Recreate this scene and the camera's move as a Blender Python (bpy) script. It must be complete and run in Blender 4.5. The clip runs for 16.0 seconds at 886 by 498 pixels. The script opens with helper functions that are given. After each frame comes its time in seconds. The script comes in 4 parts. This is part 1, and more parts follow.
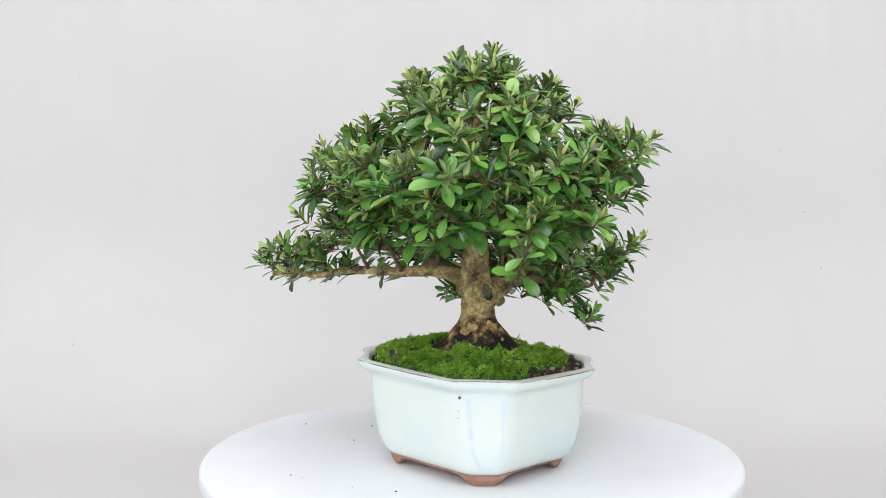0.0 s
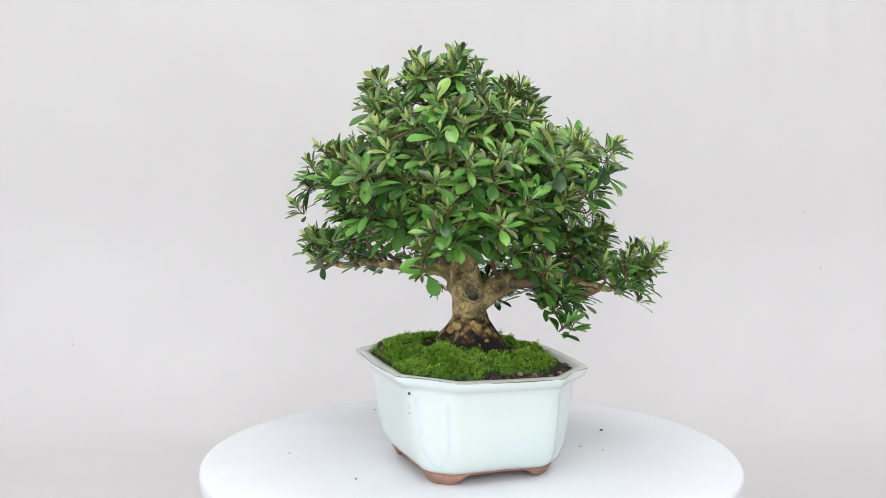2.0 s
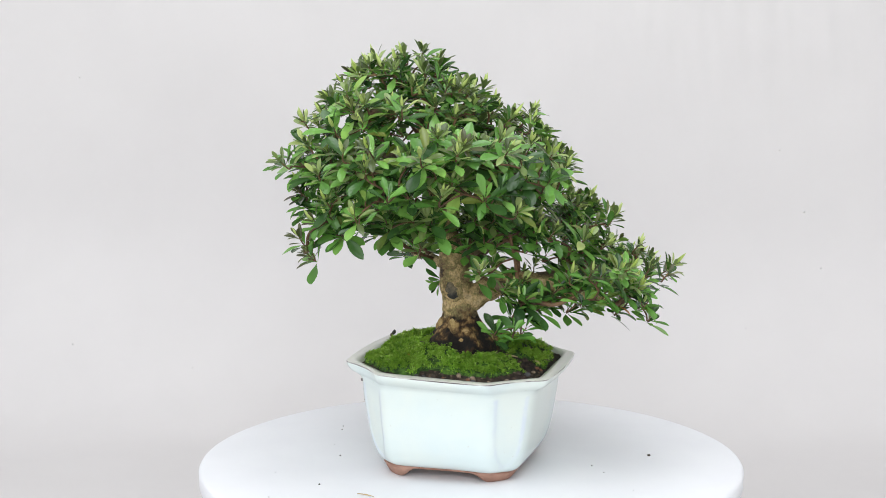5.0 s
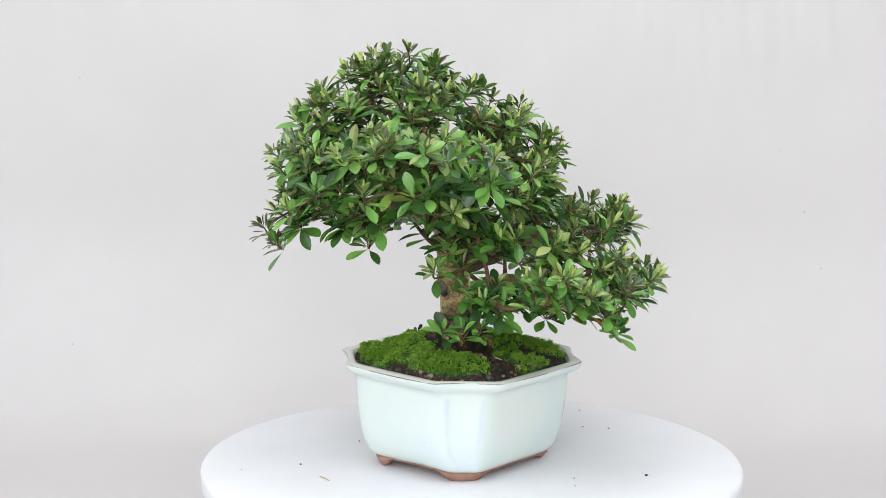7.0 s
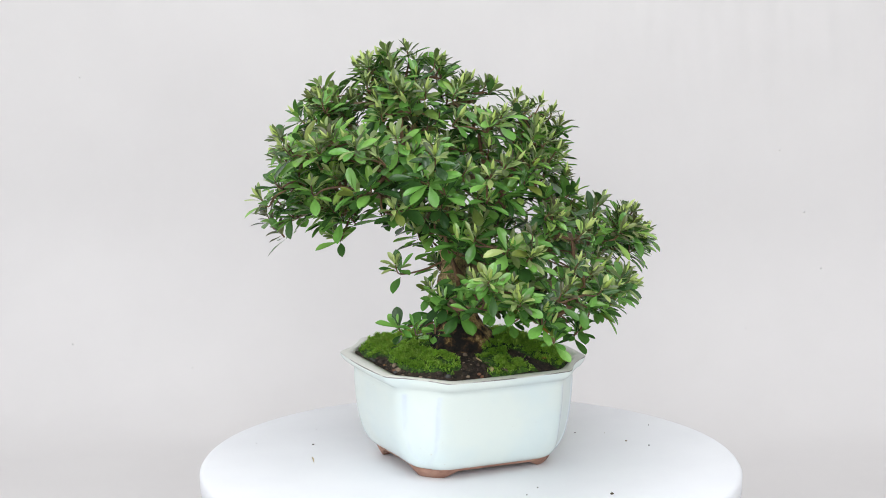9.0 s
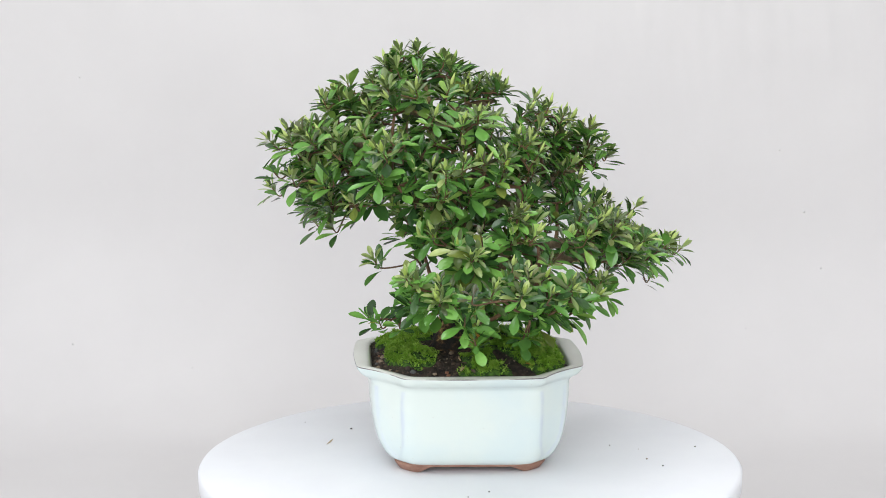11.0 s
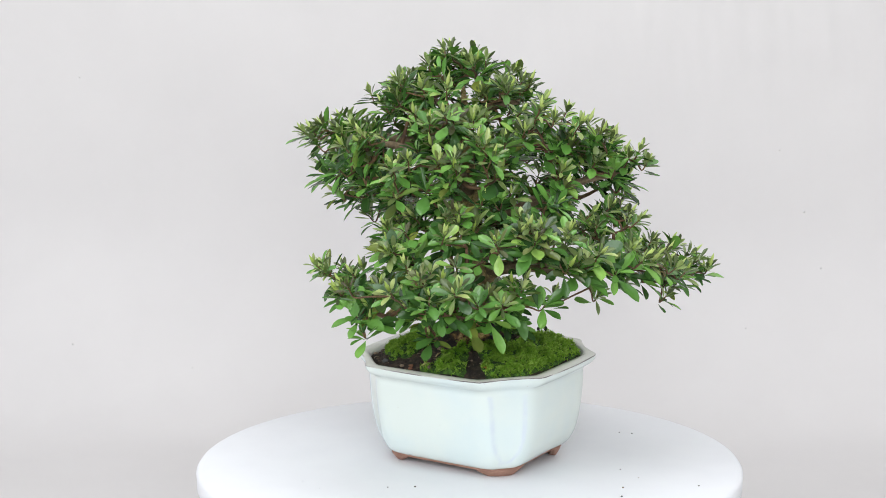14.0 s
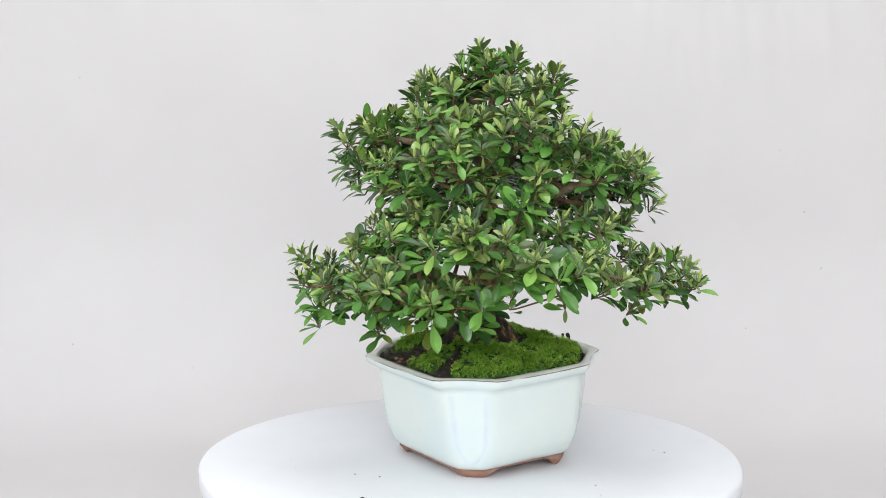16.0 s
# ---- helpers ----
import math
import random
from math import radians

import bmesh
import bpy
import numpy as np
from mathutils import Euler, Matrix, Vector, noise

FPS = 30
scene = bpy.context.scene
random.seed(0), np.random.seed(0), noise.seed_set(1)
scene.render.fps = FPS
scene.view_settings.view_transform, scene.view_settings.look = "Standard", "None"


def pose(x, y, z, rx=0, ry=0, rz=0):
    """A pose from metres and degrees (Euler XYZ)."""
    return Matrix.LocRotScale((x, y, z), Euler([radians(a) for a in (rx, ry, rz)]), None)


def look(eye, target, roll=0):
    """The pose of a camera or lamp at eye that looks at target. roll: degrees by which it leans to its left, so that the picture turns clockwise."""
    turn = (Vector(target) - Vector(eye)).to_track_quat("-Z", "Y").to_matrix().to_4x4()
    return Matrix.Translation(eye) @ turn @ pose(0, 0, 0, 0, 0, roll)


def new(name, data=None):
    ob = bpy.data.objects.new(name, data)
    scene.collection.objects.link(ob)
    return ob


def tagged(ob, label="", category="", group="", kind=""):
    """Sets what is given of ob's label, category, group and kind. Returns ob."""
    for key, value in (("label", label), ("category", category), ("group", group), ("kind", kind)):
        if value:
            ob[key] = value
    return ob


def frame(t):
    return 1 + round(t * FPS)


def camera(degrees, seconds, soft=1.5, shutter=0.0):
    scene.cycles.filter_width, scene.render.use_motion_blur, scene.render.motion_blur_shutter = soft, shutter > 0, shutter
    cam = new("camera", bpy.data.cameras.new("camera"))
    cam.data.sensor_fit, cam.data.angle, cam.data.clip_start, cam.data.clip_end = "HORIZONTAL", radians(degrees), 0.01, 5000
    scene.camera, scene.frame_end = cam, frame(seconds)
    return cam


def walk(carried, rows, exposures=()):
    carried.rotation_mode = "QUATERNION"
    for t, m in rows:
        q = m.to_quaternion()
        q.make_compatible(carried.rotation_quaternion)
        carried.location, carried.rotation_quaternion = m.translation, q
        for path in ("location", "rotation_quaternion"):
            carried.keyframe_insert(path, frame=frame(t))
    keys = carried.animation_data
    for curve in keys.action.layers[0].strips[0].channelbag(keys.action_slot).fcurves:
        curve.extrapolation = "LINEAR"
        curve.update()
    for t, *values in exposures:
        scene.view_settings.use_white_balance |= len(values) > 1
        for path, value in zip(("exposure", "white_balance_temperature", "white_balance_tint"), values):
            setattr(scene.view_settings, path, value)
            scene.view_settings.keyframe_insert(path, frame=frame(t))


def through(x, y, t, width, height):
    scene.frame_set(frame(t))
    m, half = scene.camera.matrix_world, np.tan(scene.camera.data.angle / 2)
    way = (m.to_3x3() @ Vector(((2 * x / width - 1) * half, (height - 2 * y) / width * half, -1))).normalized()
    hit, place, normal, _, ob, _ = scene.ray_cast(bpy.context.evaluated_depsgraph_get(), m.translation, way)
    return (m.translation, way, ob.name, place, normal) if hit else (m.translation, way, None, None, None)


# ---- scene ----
# camera: fixed on its stand, looking slightly down at the turntable
cam = camera(29.75, 16.0, soft=0.6)
EYE = pose(0.0, -1.6, 0.4494, 81.47, 0.085, 1.192)
walk(cam, [(0.0, EYE), (16.0, EYE)])
scene.view_settings.exposure = -0.75

# the turntable turns evenly, clockwise from above
TURN = -12.005


def spin(thing, x=0.0, y=0.0, z=0.0):
    walk(thing, [(k * 0.5, pose(x, y, z, 0, 0, TURN * k * 0.5)) for k in range(33)])


# ---- light: daylight at an assumed side window, plus added rear and roof fill lamps ----
world = bpy.data.worlds.new("world")
scene.world = world
world.use_nodes = True
sky = world.node_tree.nodes.new("ShaderNodeTexSky")
sky.sky_type, sky.sun_disc, sky.sun_elevation, sky.sun_rotation = "NISHITA", False, radians(40), radians(250)
world.node_tree.links.new(sky.outputs[0], world.node_tree.nodes["Background"].inputs[0])
world.node_tree.nodes["Background"].inputs[1].default_value = 0.1


def area_lamp(name, eye, target, wide, high, watts, colour):
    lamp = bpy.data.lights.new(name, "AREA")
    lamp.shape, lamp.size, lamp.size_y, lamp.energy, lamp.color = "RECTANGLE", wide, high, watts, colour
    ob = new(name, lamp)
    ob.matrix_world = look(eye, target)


area_lamp("daylight_side", (-2.17, -1.1, 1.0), (0, -1.1, 1.0), 1.9, 1.5, 28, (0.96, 0.98, 1.0))
# fill lamp added behind the camera to light cloth and tree from the front
area_lamp("rear_fill", (0.0, -2.47, 1.05), (0.0, 0, 1.05), 2.3, 1.4, 82, (0.97, 0.985, 1.0))
# overhead fill lamp, added to brighten the tree and board; no skylight is known
area_lamp("roof_fill", (0.10, -0.60, 1.94), (0.10, -0.60, 0), 1.5, 1.3, 38, (0.97, 0.985, 1.0))


# ---- helpers for building ----
class Mesh:
    """Collects vertices and faces of one mesh."""

    def __init__(self):
        self.v, self.f = [], []

    def add(self, verts, faces):
        n = len(self.v)
        self.v += [tuple(q) for q in verts]
        self.f += [tuple(i + n for i in face) for face in faces]

    def data(self, name, smooth=True):
        me = bpy.data.meshes.new(name)
        me.from_pydata(self.v, [], self.f)
        if smooth:
            me.polygons.foreach_set("use_smooth", [True] * len(me.polygons))
        me.update()
        return me


def part(name, mesh, material, parent, label="", smooth=True, kind=""):
    if isinstance(mesh, bmesh.types.BMesh):
        me = bpy.data.meshes.new(name)
        mesh.to_mesh(me)
        mesh.free()
        if smooth:
            me.polygons.foreach_set("use_smooth", [True] * len(me.polygons))
    elif isinstance(mesh, Mesh):
        me = mesh.data(name, smooth)
    else:
        me = mesh
    if not me.materials:
        me.materials.append(material)
    ob = new(name, me)
    if parent is not None:
        ob.parent = parent
    return tagged(ob, label, kind=kind)


def box(bm, x0, y0, z0, x1, y1, z1, bevel=0.0):
    made = bmesh.ops.create_cube(bm, size=1.0, matrix=Matrix.LocRotScale(((x0 + x1) / 2, (y0 + y1) / 2, (z0 + z1) / 2), None, (x1 - x0, y1 - y0, z1 - z0)))
    if bevel:
        edges = list({e for v in made["verts"] for e in v.link_edges})
        bmesh.ops.bevel(bm, geom=edges, offset=bevel, segments=2, affect="EDGES")


def boxes(*rows, bevel=0.0):
    bm = bmesh.new()
    for r in rows:
        box(bm, *r, bevel=bevel)
    return bm


def smooth_path(nodes, per=5):
    """Catmull-Rom through nodes (x, y, z, radius)."""
    q = [np.array(n, float) for n in nodes]
    q = [2 * q[0] - q[1]] + q + [2 * q[-1] - q[-2]]
    out = []
    for i in range(1, len(q) - 2):
        for k in range(per):
            u = k / per
            a, b, c, d = q[i - 1], q[i], q[i + 1], q[i + 2]
            out.append(0.5 * (2 * b + (c - a) * u + (2 * a - 5 * b + 4 * c - d) * u ** 2 + (3 * b - a - 3 * c + d) * u ** 3))
    out.append(q[-2])
    return out


def tube(mesh, path, seg=8, rough=0.0, grain=60.0, cap=True):
    """A tapering tube along path rows (x, y, z, radius), its skin uneven by the share rough."""
    verts, faces = [], []
    side = None
    for i, row in enumerate(path):
        here = Vector(row[:3])
        ahead = Vector(path[min(i + 1, len(path) - 1)][:3]) - Vector(path[max(i - 1, 0)][:3])
        ahead = ahead.normalized() if ahead.length > 1e-9 else Vector((0, 0, 1))
        if side is None:
            side = ahead.orthogonal().normalized()
        side = (side - ahead * side.dot(ahead)).normalized()
        other = ahead.cross(side)
        for k in range(seg):
            a = 2 * math.pi * k / seg
            d = side * math.cos(a) + other * math.sin(a)
            r = row[3]
            if rough:
                q = here + d * r
                r *= 1 + rough * (noise.noise(q * grain) + 0.5 * noise.noise(q * grain * 2.7))
            verts.append(here + d * r)
    for i in range(len(path) - 1):
        for k in range(seg):
            a, b = i * seg + k, i * seg + (k + 1) % seg
            faces.append((a, b, b + seg, a + seg))
    if cap:
        faces.append(tuple(range(seg))[::-1])
        faces.append(tuple(range(len(verts) - seg, len(verts))))
    mesh.add(verts, faces)


# ---- materials ----
def material(name, base, rough=0.5, metal=0.0):
    m = bpy.data.materials.new(name)
    m.use_nodes = True
    b = m.node_tree.nodes["Principled BSDF"]
    b.inputs["Base Color"].default_value = (*base, 1)
    b.inputs["Roughness"].default_value = rough
    b.inputs["Metallic"].default_value = metal
    return m, m.node_tree, b


def node(tree, kind, **values):
    n = tree.nodes.new(kind)
    for key, value in values.items():
        n.inputs[key].default_value = value
    return n


def ramp(tree, source, stops):
    r = tree.nodes.new("ShaderNodeValToRGB")
    tree.links.new(source, r.inputs[0])
    while len(r.color_ramp.elements) < len(stops):
        r.color_ramp.elements.new(0.5)
    for e, (at, colour) in zip(r.color_ramp.elements, stops):
        e.position, e.color = at, (*colour, 1)
    return r.outputs[0]


def grain(tree, scale, detail=4.0, rough=0.55):
    co = tree.nodes.new("ShaderNodeTexCoord")
    n = node(tree, "ShaderNodeTexNoise", Scale=scale, Detail=detail, Roughness=rough)
    tree.links.new(co.outputs["Object"], n.inputs["Vector"])
    return n.outputs["Fac"]


def mix(tree, fac, a, b, how="MIX"):
    n = tree.nodes.new("ShaderNodeMix")
    n.data_type, n.blend_type = "RGBA", how
    for source, slot in ((fac, n.inputs[0]), (a, n.inputs[6]), (b, n.inputs[7])):
        if isinstance(source, (int, float)):
            slot.default_value = source
        elif isinstance(source, tuple):
            slot.default_value = (*source, 1)
        else:
            tree.links.new(source, slot)
    return n.outputs[2]


def bump(tree, bsdf, source, strength, distance):
    n = node(tree, "ShaderNodeBump", Strength=strength, Distance=distance)
    tree.links.new(source, n.inputs["Height"])
    tree.links.new(n.outputs[0], bsdf.inputs["Normal"])


def plain_wall(name, base, rough=0.85):
    m, t, b = material(name, base, rough)
    dark = tuple(c * 0.93 for c in base)
    t.links.new(ramp(t, grain(t, 3.0), [(0.3, dark), (0.7, base)]), b.inputs["Base Color"])
    bump(t, b, grain(t, 180.0), 0.15, 0.002)
    return m


WALL = plain_wall("white_wall_paint", (0.80, 0.79, 0.78))
FLOOR = plain_wall("grey_floor_vinyl", (0.55, 0.54, 0.53), 0.6)
WOOD, wt, wb = material("table_wood", (0.35, 0.24, 0.15), 0.55)
wt.links.new(ramp(wt, grain(wt, 14.0), [(0.3, (0.25, 0.16, 0.09)), (0.7, (0.42, 0.29, 0.18))]), wb.inputs["Base Color"])

CLOTH, ct, cb = material("white_backdrop_cloth", (0.80, 0.785, 0.785), 0.9)
ct.links.new(ramp(ct, grain(ct, 5.0, 5), [(0.25, (0.620, 0.602, 0.600)), (0.75, (0.655, 0.637, 0.634))]), cb.inputs["Base Color"])
bump(ct, cb, grain(ct, 900.0, 2), 0.12, 0.0008)

BOARD, bt, bb = material("white_painted_board", (0.85, 0.86, 0.885), 0.55)
bt.links.new(ramp(bt, grain(bt, 11.0, 6), [(0.3, (0.80, 0.815, 0.85)), (0.7, (0.84, 0.855, 0.885))]), bb.inputs["Base Color"])
bump(bt, bb, grain(bt, 260.0), 0.08, 0.0006)

# pale mint glaze over stoneware, a little bluer where it pools
GLAZE, gt, gb = material("pale_celadon_glaze", (0.79, 0.87, 0.85), 0.26)
flow = mix(gt, ramp(gt, grain(gt, 16.0, 3), [(0.42, (0, 0, 0)), (0.68, (1, 1, 1))]), (0.71, 0.775, 0.735), (0.66, 0.75, 0.745))
spots = ramp(gt, grain(gt, 420.0, 1), [(0.77, (0, 0, 0)), (0.80, (1, 1, 1))])
# glaze pools lavender along the borders of the corner panels
pool_node = gt.nodes.new("ShaderNodeAttribute")
pool_node.attribute_name = "pooled_glaze"
patchy = mix(gt, 1.0, pool_node.outputs["Color"], ramp(gt, grain(gt, 60.0, 3), [(0.35, (0.25, 0.25, 0.25)), (0.6, (0.9, 0.9, 0.9))]), "MULTIPLY")
flow = mix(gt, patchy, flow, (0.60, 0.665, 0.745))
gt.links.new(mix(gt, spots, flow, (0.55, 0.55, 0.50)), gb.inputs["Base Color"])
gb.inputs["Coat Weight"].default_value, gb.inputs["Coat Roughness"].default_value = 0.15, 0.10
bump(gt, gb, grain(gt, 45.0, 3), 0.10, 0.0015)

RIM_GLAZE, rt, rb = material("thin_greyish_rim_glaze", (0.72, 0.77, 0.74), 0.22)
rt.links.new(ramp(rt, grain(rt, 30.0, 4), [(0.3, (0.83, 0.83, 0.77)), (0.7, (0.88, 0.89, 0.83))]), rb.inputs["Base Color"])

GLAZE_EDGE, et, eb = material("worn_brown_glaze_edge", (0.42, 0.38, 0.36), 0.35)
et.links.new(ramp(et, grain(et, 35.0, 3), [(0.38, (0.11, 0.09, 0.09)), (0.52, (0.22, 0.20, 0.195)), (0.64, (0.60, 0.61, 0.57))]), eb.inputs["Base Color"])

CLAY, lt, lb = material("unglazed_brown_clay", (0.34, 0.19, 0.14), 0.8)
lt.links.new(ramp(lt, grain(lt, 60.0, 5), [(0.3, (0.26, 0.135, 0.095)), (0.7, (0.40, 0.23, 0.17))]), lb.inputs["Base Color"])
bump(lt, lb, grain(lt, 500.0), 0.25, 0.0006)

SOIL, st, sb = material("dark_potting_soil", (0.04, 0.03, 0.022), 0.95)
st.links.new(ramp(st, grain(st, 150.0, 5), [(0.35, (0.012, 0.009, 0.007)), (0.62, (0.055, 0.038, 0.027)), (0.8, (0.16, 0.11, 0.08))]), sb.inputs["Base Color"])
bump(st, sb, grain(st, 320.0, 5), 0.9, 0.002)


STONE = []
for stone_name, tone in (("tan_pebble", (0.32, 0.24, 0.17)), ("grey_pebble", (0.10, 0.10, 0.10)), ("rust_pebble", (0.26, 0.12, 0.07)), ("brown_pebble", (0.07, 0.05, 0.038))):
    sm, stt, sbb = material(stone_name, tone, 0.8)
    stt.links.new(ramp(stt, grain(stt, 300.0, 4), [(0.35, tuple(c * 0.6 for c in tone)), (0.65, tone)]), sbb.inputs["Base Color"])
    STONE.append(sm)


def island(tree):
    return tree.nodes.new("ShaderNodeNewGeometry").outputs["Random Per Island"]


PEBBLE, pt, pb = material("mixed_grit", (0.2, 0.15, 0.11), 0.85)
pt.links.new(ramp(pt, island(pt), [(0.0, (0.012, 0.010, 0.008)), (0.55, (0.035, 0.025, 0.018)), (0.90, (0.10, 0.065, 0.045)), (1.0, (0.34, 0.26, 0.19))]), pb.inputs["Base Color"])

MOSS, mt, mb = material("bright_green_moss", (0.10, 0.22, 0.02), 0.7)
mt.links.new(mix(mt, ramp(mt, grain(mt, 30.0, 3), [(0.42, (0, 0, 0)), (0.62, (1, 1, 1))]), ramp(mt, island(mt), [(0.0, (0.06, 0.18, 0.012)), (0.5, (0.33, 0.60, 0.055)), (1.0, (0.70, 0.86, 0.24))]),
                 ramp(mt, island(mt), [(0.0, (0.05, 0.15, 0.012)), (1.0, (0.30, 0.52, 0.05))])), mb.inputs["Base Color"])
moss_clear = mt.nodes.new("ShaderNodeBsdfTranslucent")
moss_clear.inputs["Color"].default_value = (0.46, 0.74, 0.09, 1)
moss_blend = mt.nodes.new("ShaderNodeMixShader")
moss_blend.inputs[0].default_value = 0.35
mt.links.new(mb.outputs[0], moss_blend.inputs[1])
mt.links.new(moss_clear.outputs[0], moss_blend.inputs[2])
mt.links.new(moss_blend.outputs[0], mt.nodes["Material Output"].inputs["Surface"])
MOSS_BED, dt, db = material("moss_bed", (0.05, 0.11, 0.015), 0.95)
dt.links.new(ramp(dt, grain(dt, 220.0, 4), [(0.40, (0.018, 0.045, 0.008)), (0.65, (0.09, 0.20, 0.025))]), db.inputs["Base Color"])
bump(dt, db, grain(dt, 500.0), 0.9, 0.002)


def bark(name, stops, rough=0.85):
    m, t, b = material(name, stops[0][1], rough)
    big = ramp(t, grain(t, 55.0, 5, 0.65), stops)
    fine = ramp(t, grain(t, 420.0, 4, 0.6), [(0.35, (0.55, 0.55, 0.55)), (0.65, (1, 1, 1))])
    t.links.new(mix(t, 0.8, big, fine, "MULTIPLY"), b.inputs["Base Color"])
    bump(t, b, grain(t, 240.0, 6, 0.7), 0.7, 0.0015)
    return m


BARK_BASE = bark("dark_root_bark", [(0.34, (0.03, 0.018, 0.011)), (0.44, (0.18, 0.11, 0.045)), (0.52, (0.46, 0.31, 0.12)), (0.64, (0.66, 0.50, 0.24))])
# trunk: dark damp bark low down, weathered tan above, an uneven border between
BARK_TRUNK, kt, kb = material("azalea_trunk_bark", (0.3, 0.24, 0.15), 0.85)
low_tone = ramp(kt, grain(kt, 62.0, 7, 0.62), [(0.43, (0.010, 0.007, 0.005)), (0.50, (0.070, 0.038, 0.016)), (0.56, (0.30, 0.18, 0.065)), (0.64, (0.66, 0.48, 0.21))])
high_tone = ramp(kt, grain(kt, 70.0, 8, 0.72), [(0.36, (0.06, 0.042, 0.026)), (0.43, (0.28, 0.19, 0.09)), (0.48, (0.28, 0.24, 0.10)), (0.54, (0.56, 0.40, 0.18)), (0.62, (0.70, 0.54, 0.30))])
place = kt.nodes.new("ShaderNodeTexCoord")
apart_xyz = kt.nodes.new("ShaderNodeSeparateXYZ")
kt.links.new(place.outputs["Object"], apart_xyz.inputs[0])
shift = node(kt, "ShaderNodeMapRange")
for key, value in (("From Min", 0.0), ("From Max", 1.0), ("To Min", -0.012), ("To Max", 0.012)):
    shift.inputs[key].default_value = value
kt.links.new(grain(kt, 90.0, 4), shift.inputs["Value"])
total = kt.nodes.new("ShaderNodeMath")
total.operation = "ADD"
kt.links.new(apart_xyz.outputs["Z"], total.inputs[0])
kt.links.new(shift.outputs[0], total.inputs[1])
border = node(kt, "ShaderNodeMapRange")
border.inputs["From Min"].default_value, border.inputs["From Max"].default_value = 0.1455, 0.1500
kt.links.new(total.outputs[0], border.inputs["Value"])
flecks = ramp(kt, grain(kt, 500.0, 4, 0.6), [(0.38, (0.35, 0.35, 0.33)), (0.55, (1, 1, 1))])
kt.links.new(mix(kt, 0.55, mix(kt, border.outputs[0], low_tone, high_tone), flecks, "MULTIPLY"), kb.inputs["Base Color"])
bump(kt, kb, grain(kt, 260.0, 8, 0.75), 1.0, 0.0030)
SCAR = bark("black_healed_scar", [(0.40, (0.012, 0.012, 0.012)), (0.52, (0.05, 0.05, 0.042)), (0.64, (0.20, 0.16, 0.10))])
LIMB = bark("brown_branch_bark", [(0.3, (0.12, 0.085, 0.05)), (0.55, (0.27, 0.20, 0.12)), (0.75, (0.36, 0.28, 0.18))])
TWIG = bark("brown_twig_bark", [(0.3, (0.07, 0.036, 0.018)), (0.55, (0.17, 0.092, 0.042)), (0.7, (0.30, 0.185, 0.085))], 0.7)


def leafy(name, stops, rough, through):
    """Leaf skin: colour varies from leaf to leaf, some light passes through."""
    m, t, b = material(name, stops[0][1], rough)
    info = t.nodes.new("ShaderNodeObjectInfo").outputs["Random"]
    add = t.nodes.new("ShaderNodeMath")
    add.operation = "ADD"
    t.links.new(info, add.inputs[0])
    t.links.new(island(t), add.inputs[1])
    wrap = t.nodes.new("ShaderNodeMath")
    wrap.operation = "FRACT"
    t.links.new(add.outputs[0], wrap.inputs[0])
    tone = ramp(t, wrap.outputs[0], stops)
    mottled = mix(t, 0.35, tone, ramp(t, grain(t, 130.0, 3), [(0.3, (0.5, 0.55, 0.5)), (0.7, (1, 1, 1))]), "MULTIPLY")
    t.links.new(mottled, b.inputs["Base Color"])
    b.inputs["Specular IOR Level"].default_value = 0.62
    bump(t, b, grain(t, 350.0, 3), 0.35, 0.0008)
    clear = t.nodes.new("ShaderNodeBsdfTranslucent")
    t.links.new(mix(t, 0.5, mottled, (0.16, 0.30, 0.03)), clear.inputs["Color"])
    blend = t.nodes.new("ShaderNodeMixShader")
    blend.inputs[0].default_value = through
    t.links.new(b.outputs[0], blend.inputs[1])
    t.links.new(clear.outputs[0], blend.inputs[2])
    t.links.new(blend.outputs[0], t.nodes["Material Output"].inputs["Surface"])
    return m


LEAF = leafy("glossy_azalea_leaf", [(0.0, (0.26, 0.31, 0.06)), (0.04, (0.026, 0.070, 0.022)), (0.32, (0.056, 0.145, 0.036)), (0.62, (0.140, 0.345, 0.064)), (0.92, (0.235, 0.48, 0.100)), (1.0, (0.34, 0.51, 0.11))], 0.23, 0.15)
YOUNG = leafy("olive_young_leaf", [(0.0, (0.060, 0.085, 0.030)), (0.38, (0.125, 0.180, 0.054)), (0.75, (0.285, 0.390, 0.125)), (1.0, (0.46, 0.55, 0.19))], 0.29, 0.14)
BRONZE = leafy("bronzed_young_leaf", [(0.0, (0.062, 0.055, 0.026)), (0.5, (0.105, 0.125, 0.042)), (1.0, (0.19, 0.23, 0.07))], 0.36, 0.10)
BUD = leafy("pale_green_bud", [(0.0, (0.46, 0.62, 0.12)), (1.0, (0.68, 0.80, 0.28))], 0.42, 0.25)
AUTUMN, _, _ = material("orange_withered_leaf", (0.55, 0.22, 0.04), 0.6)
MAROON, _, _ = material("maroon_leaf", (0.16, 0.035, 0.03), 0.55)
STRAW, _, _ = material("pale_straw", (0.52, 0.40, 0.22), 0.7)
DRIED, _, _ = material("dry_brown_leaf", (0.17, 0.12, 0.085), 0.8)
fallen = []

# ---- the room: an unseen white shell, assumed, that bounces the lamps' light ----
T = 0.12
X0, X1, Y0, Y1, Z0, Z1 = -2.2, 2.2, -2.5, 1.5, -0.88, 1.95


def setting(name, bm, mat, label):
    return tagged(part(name, bm, mat, None, smooth=False), label, kind="structure")


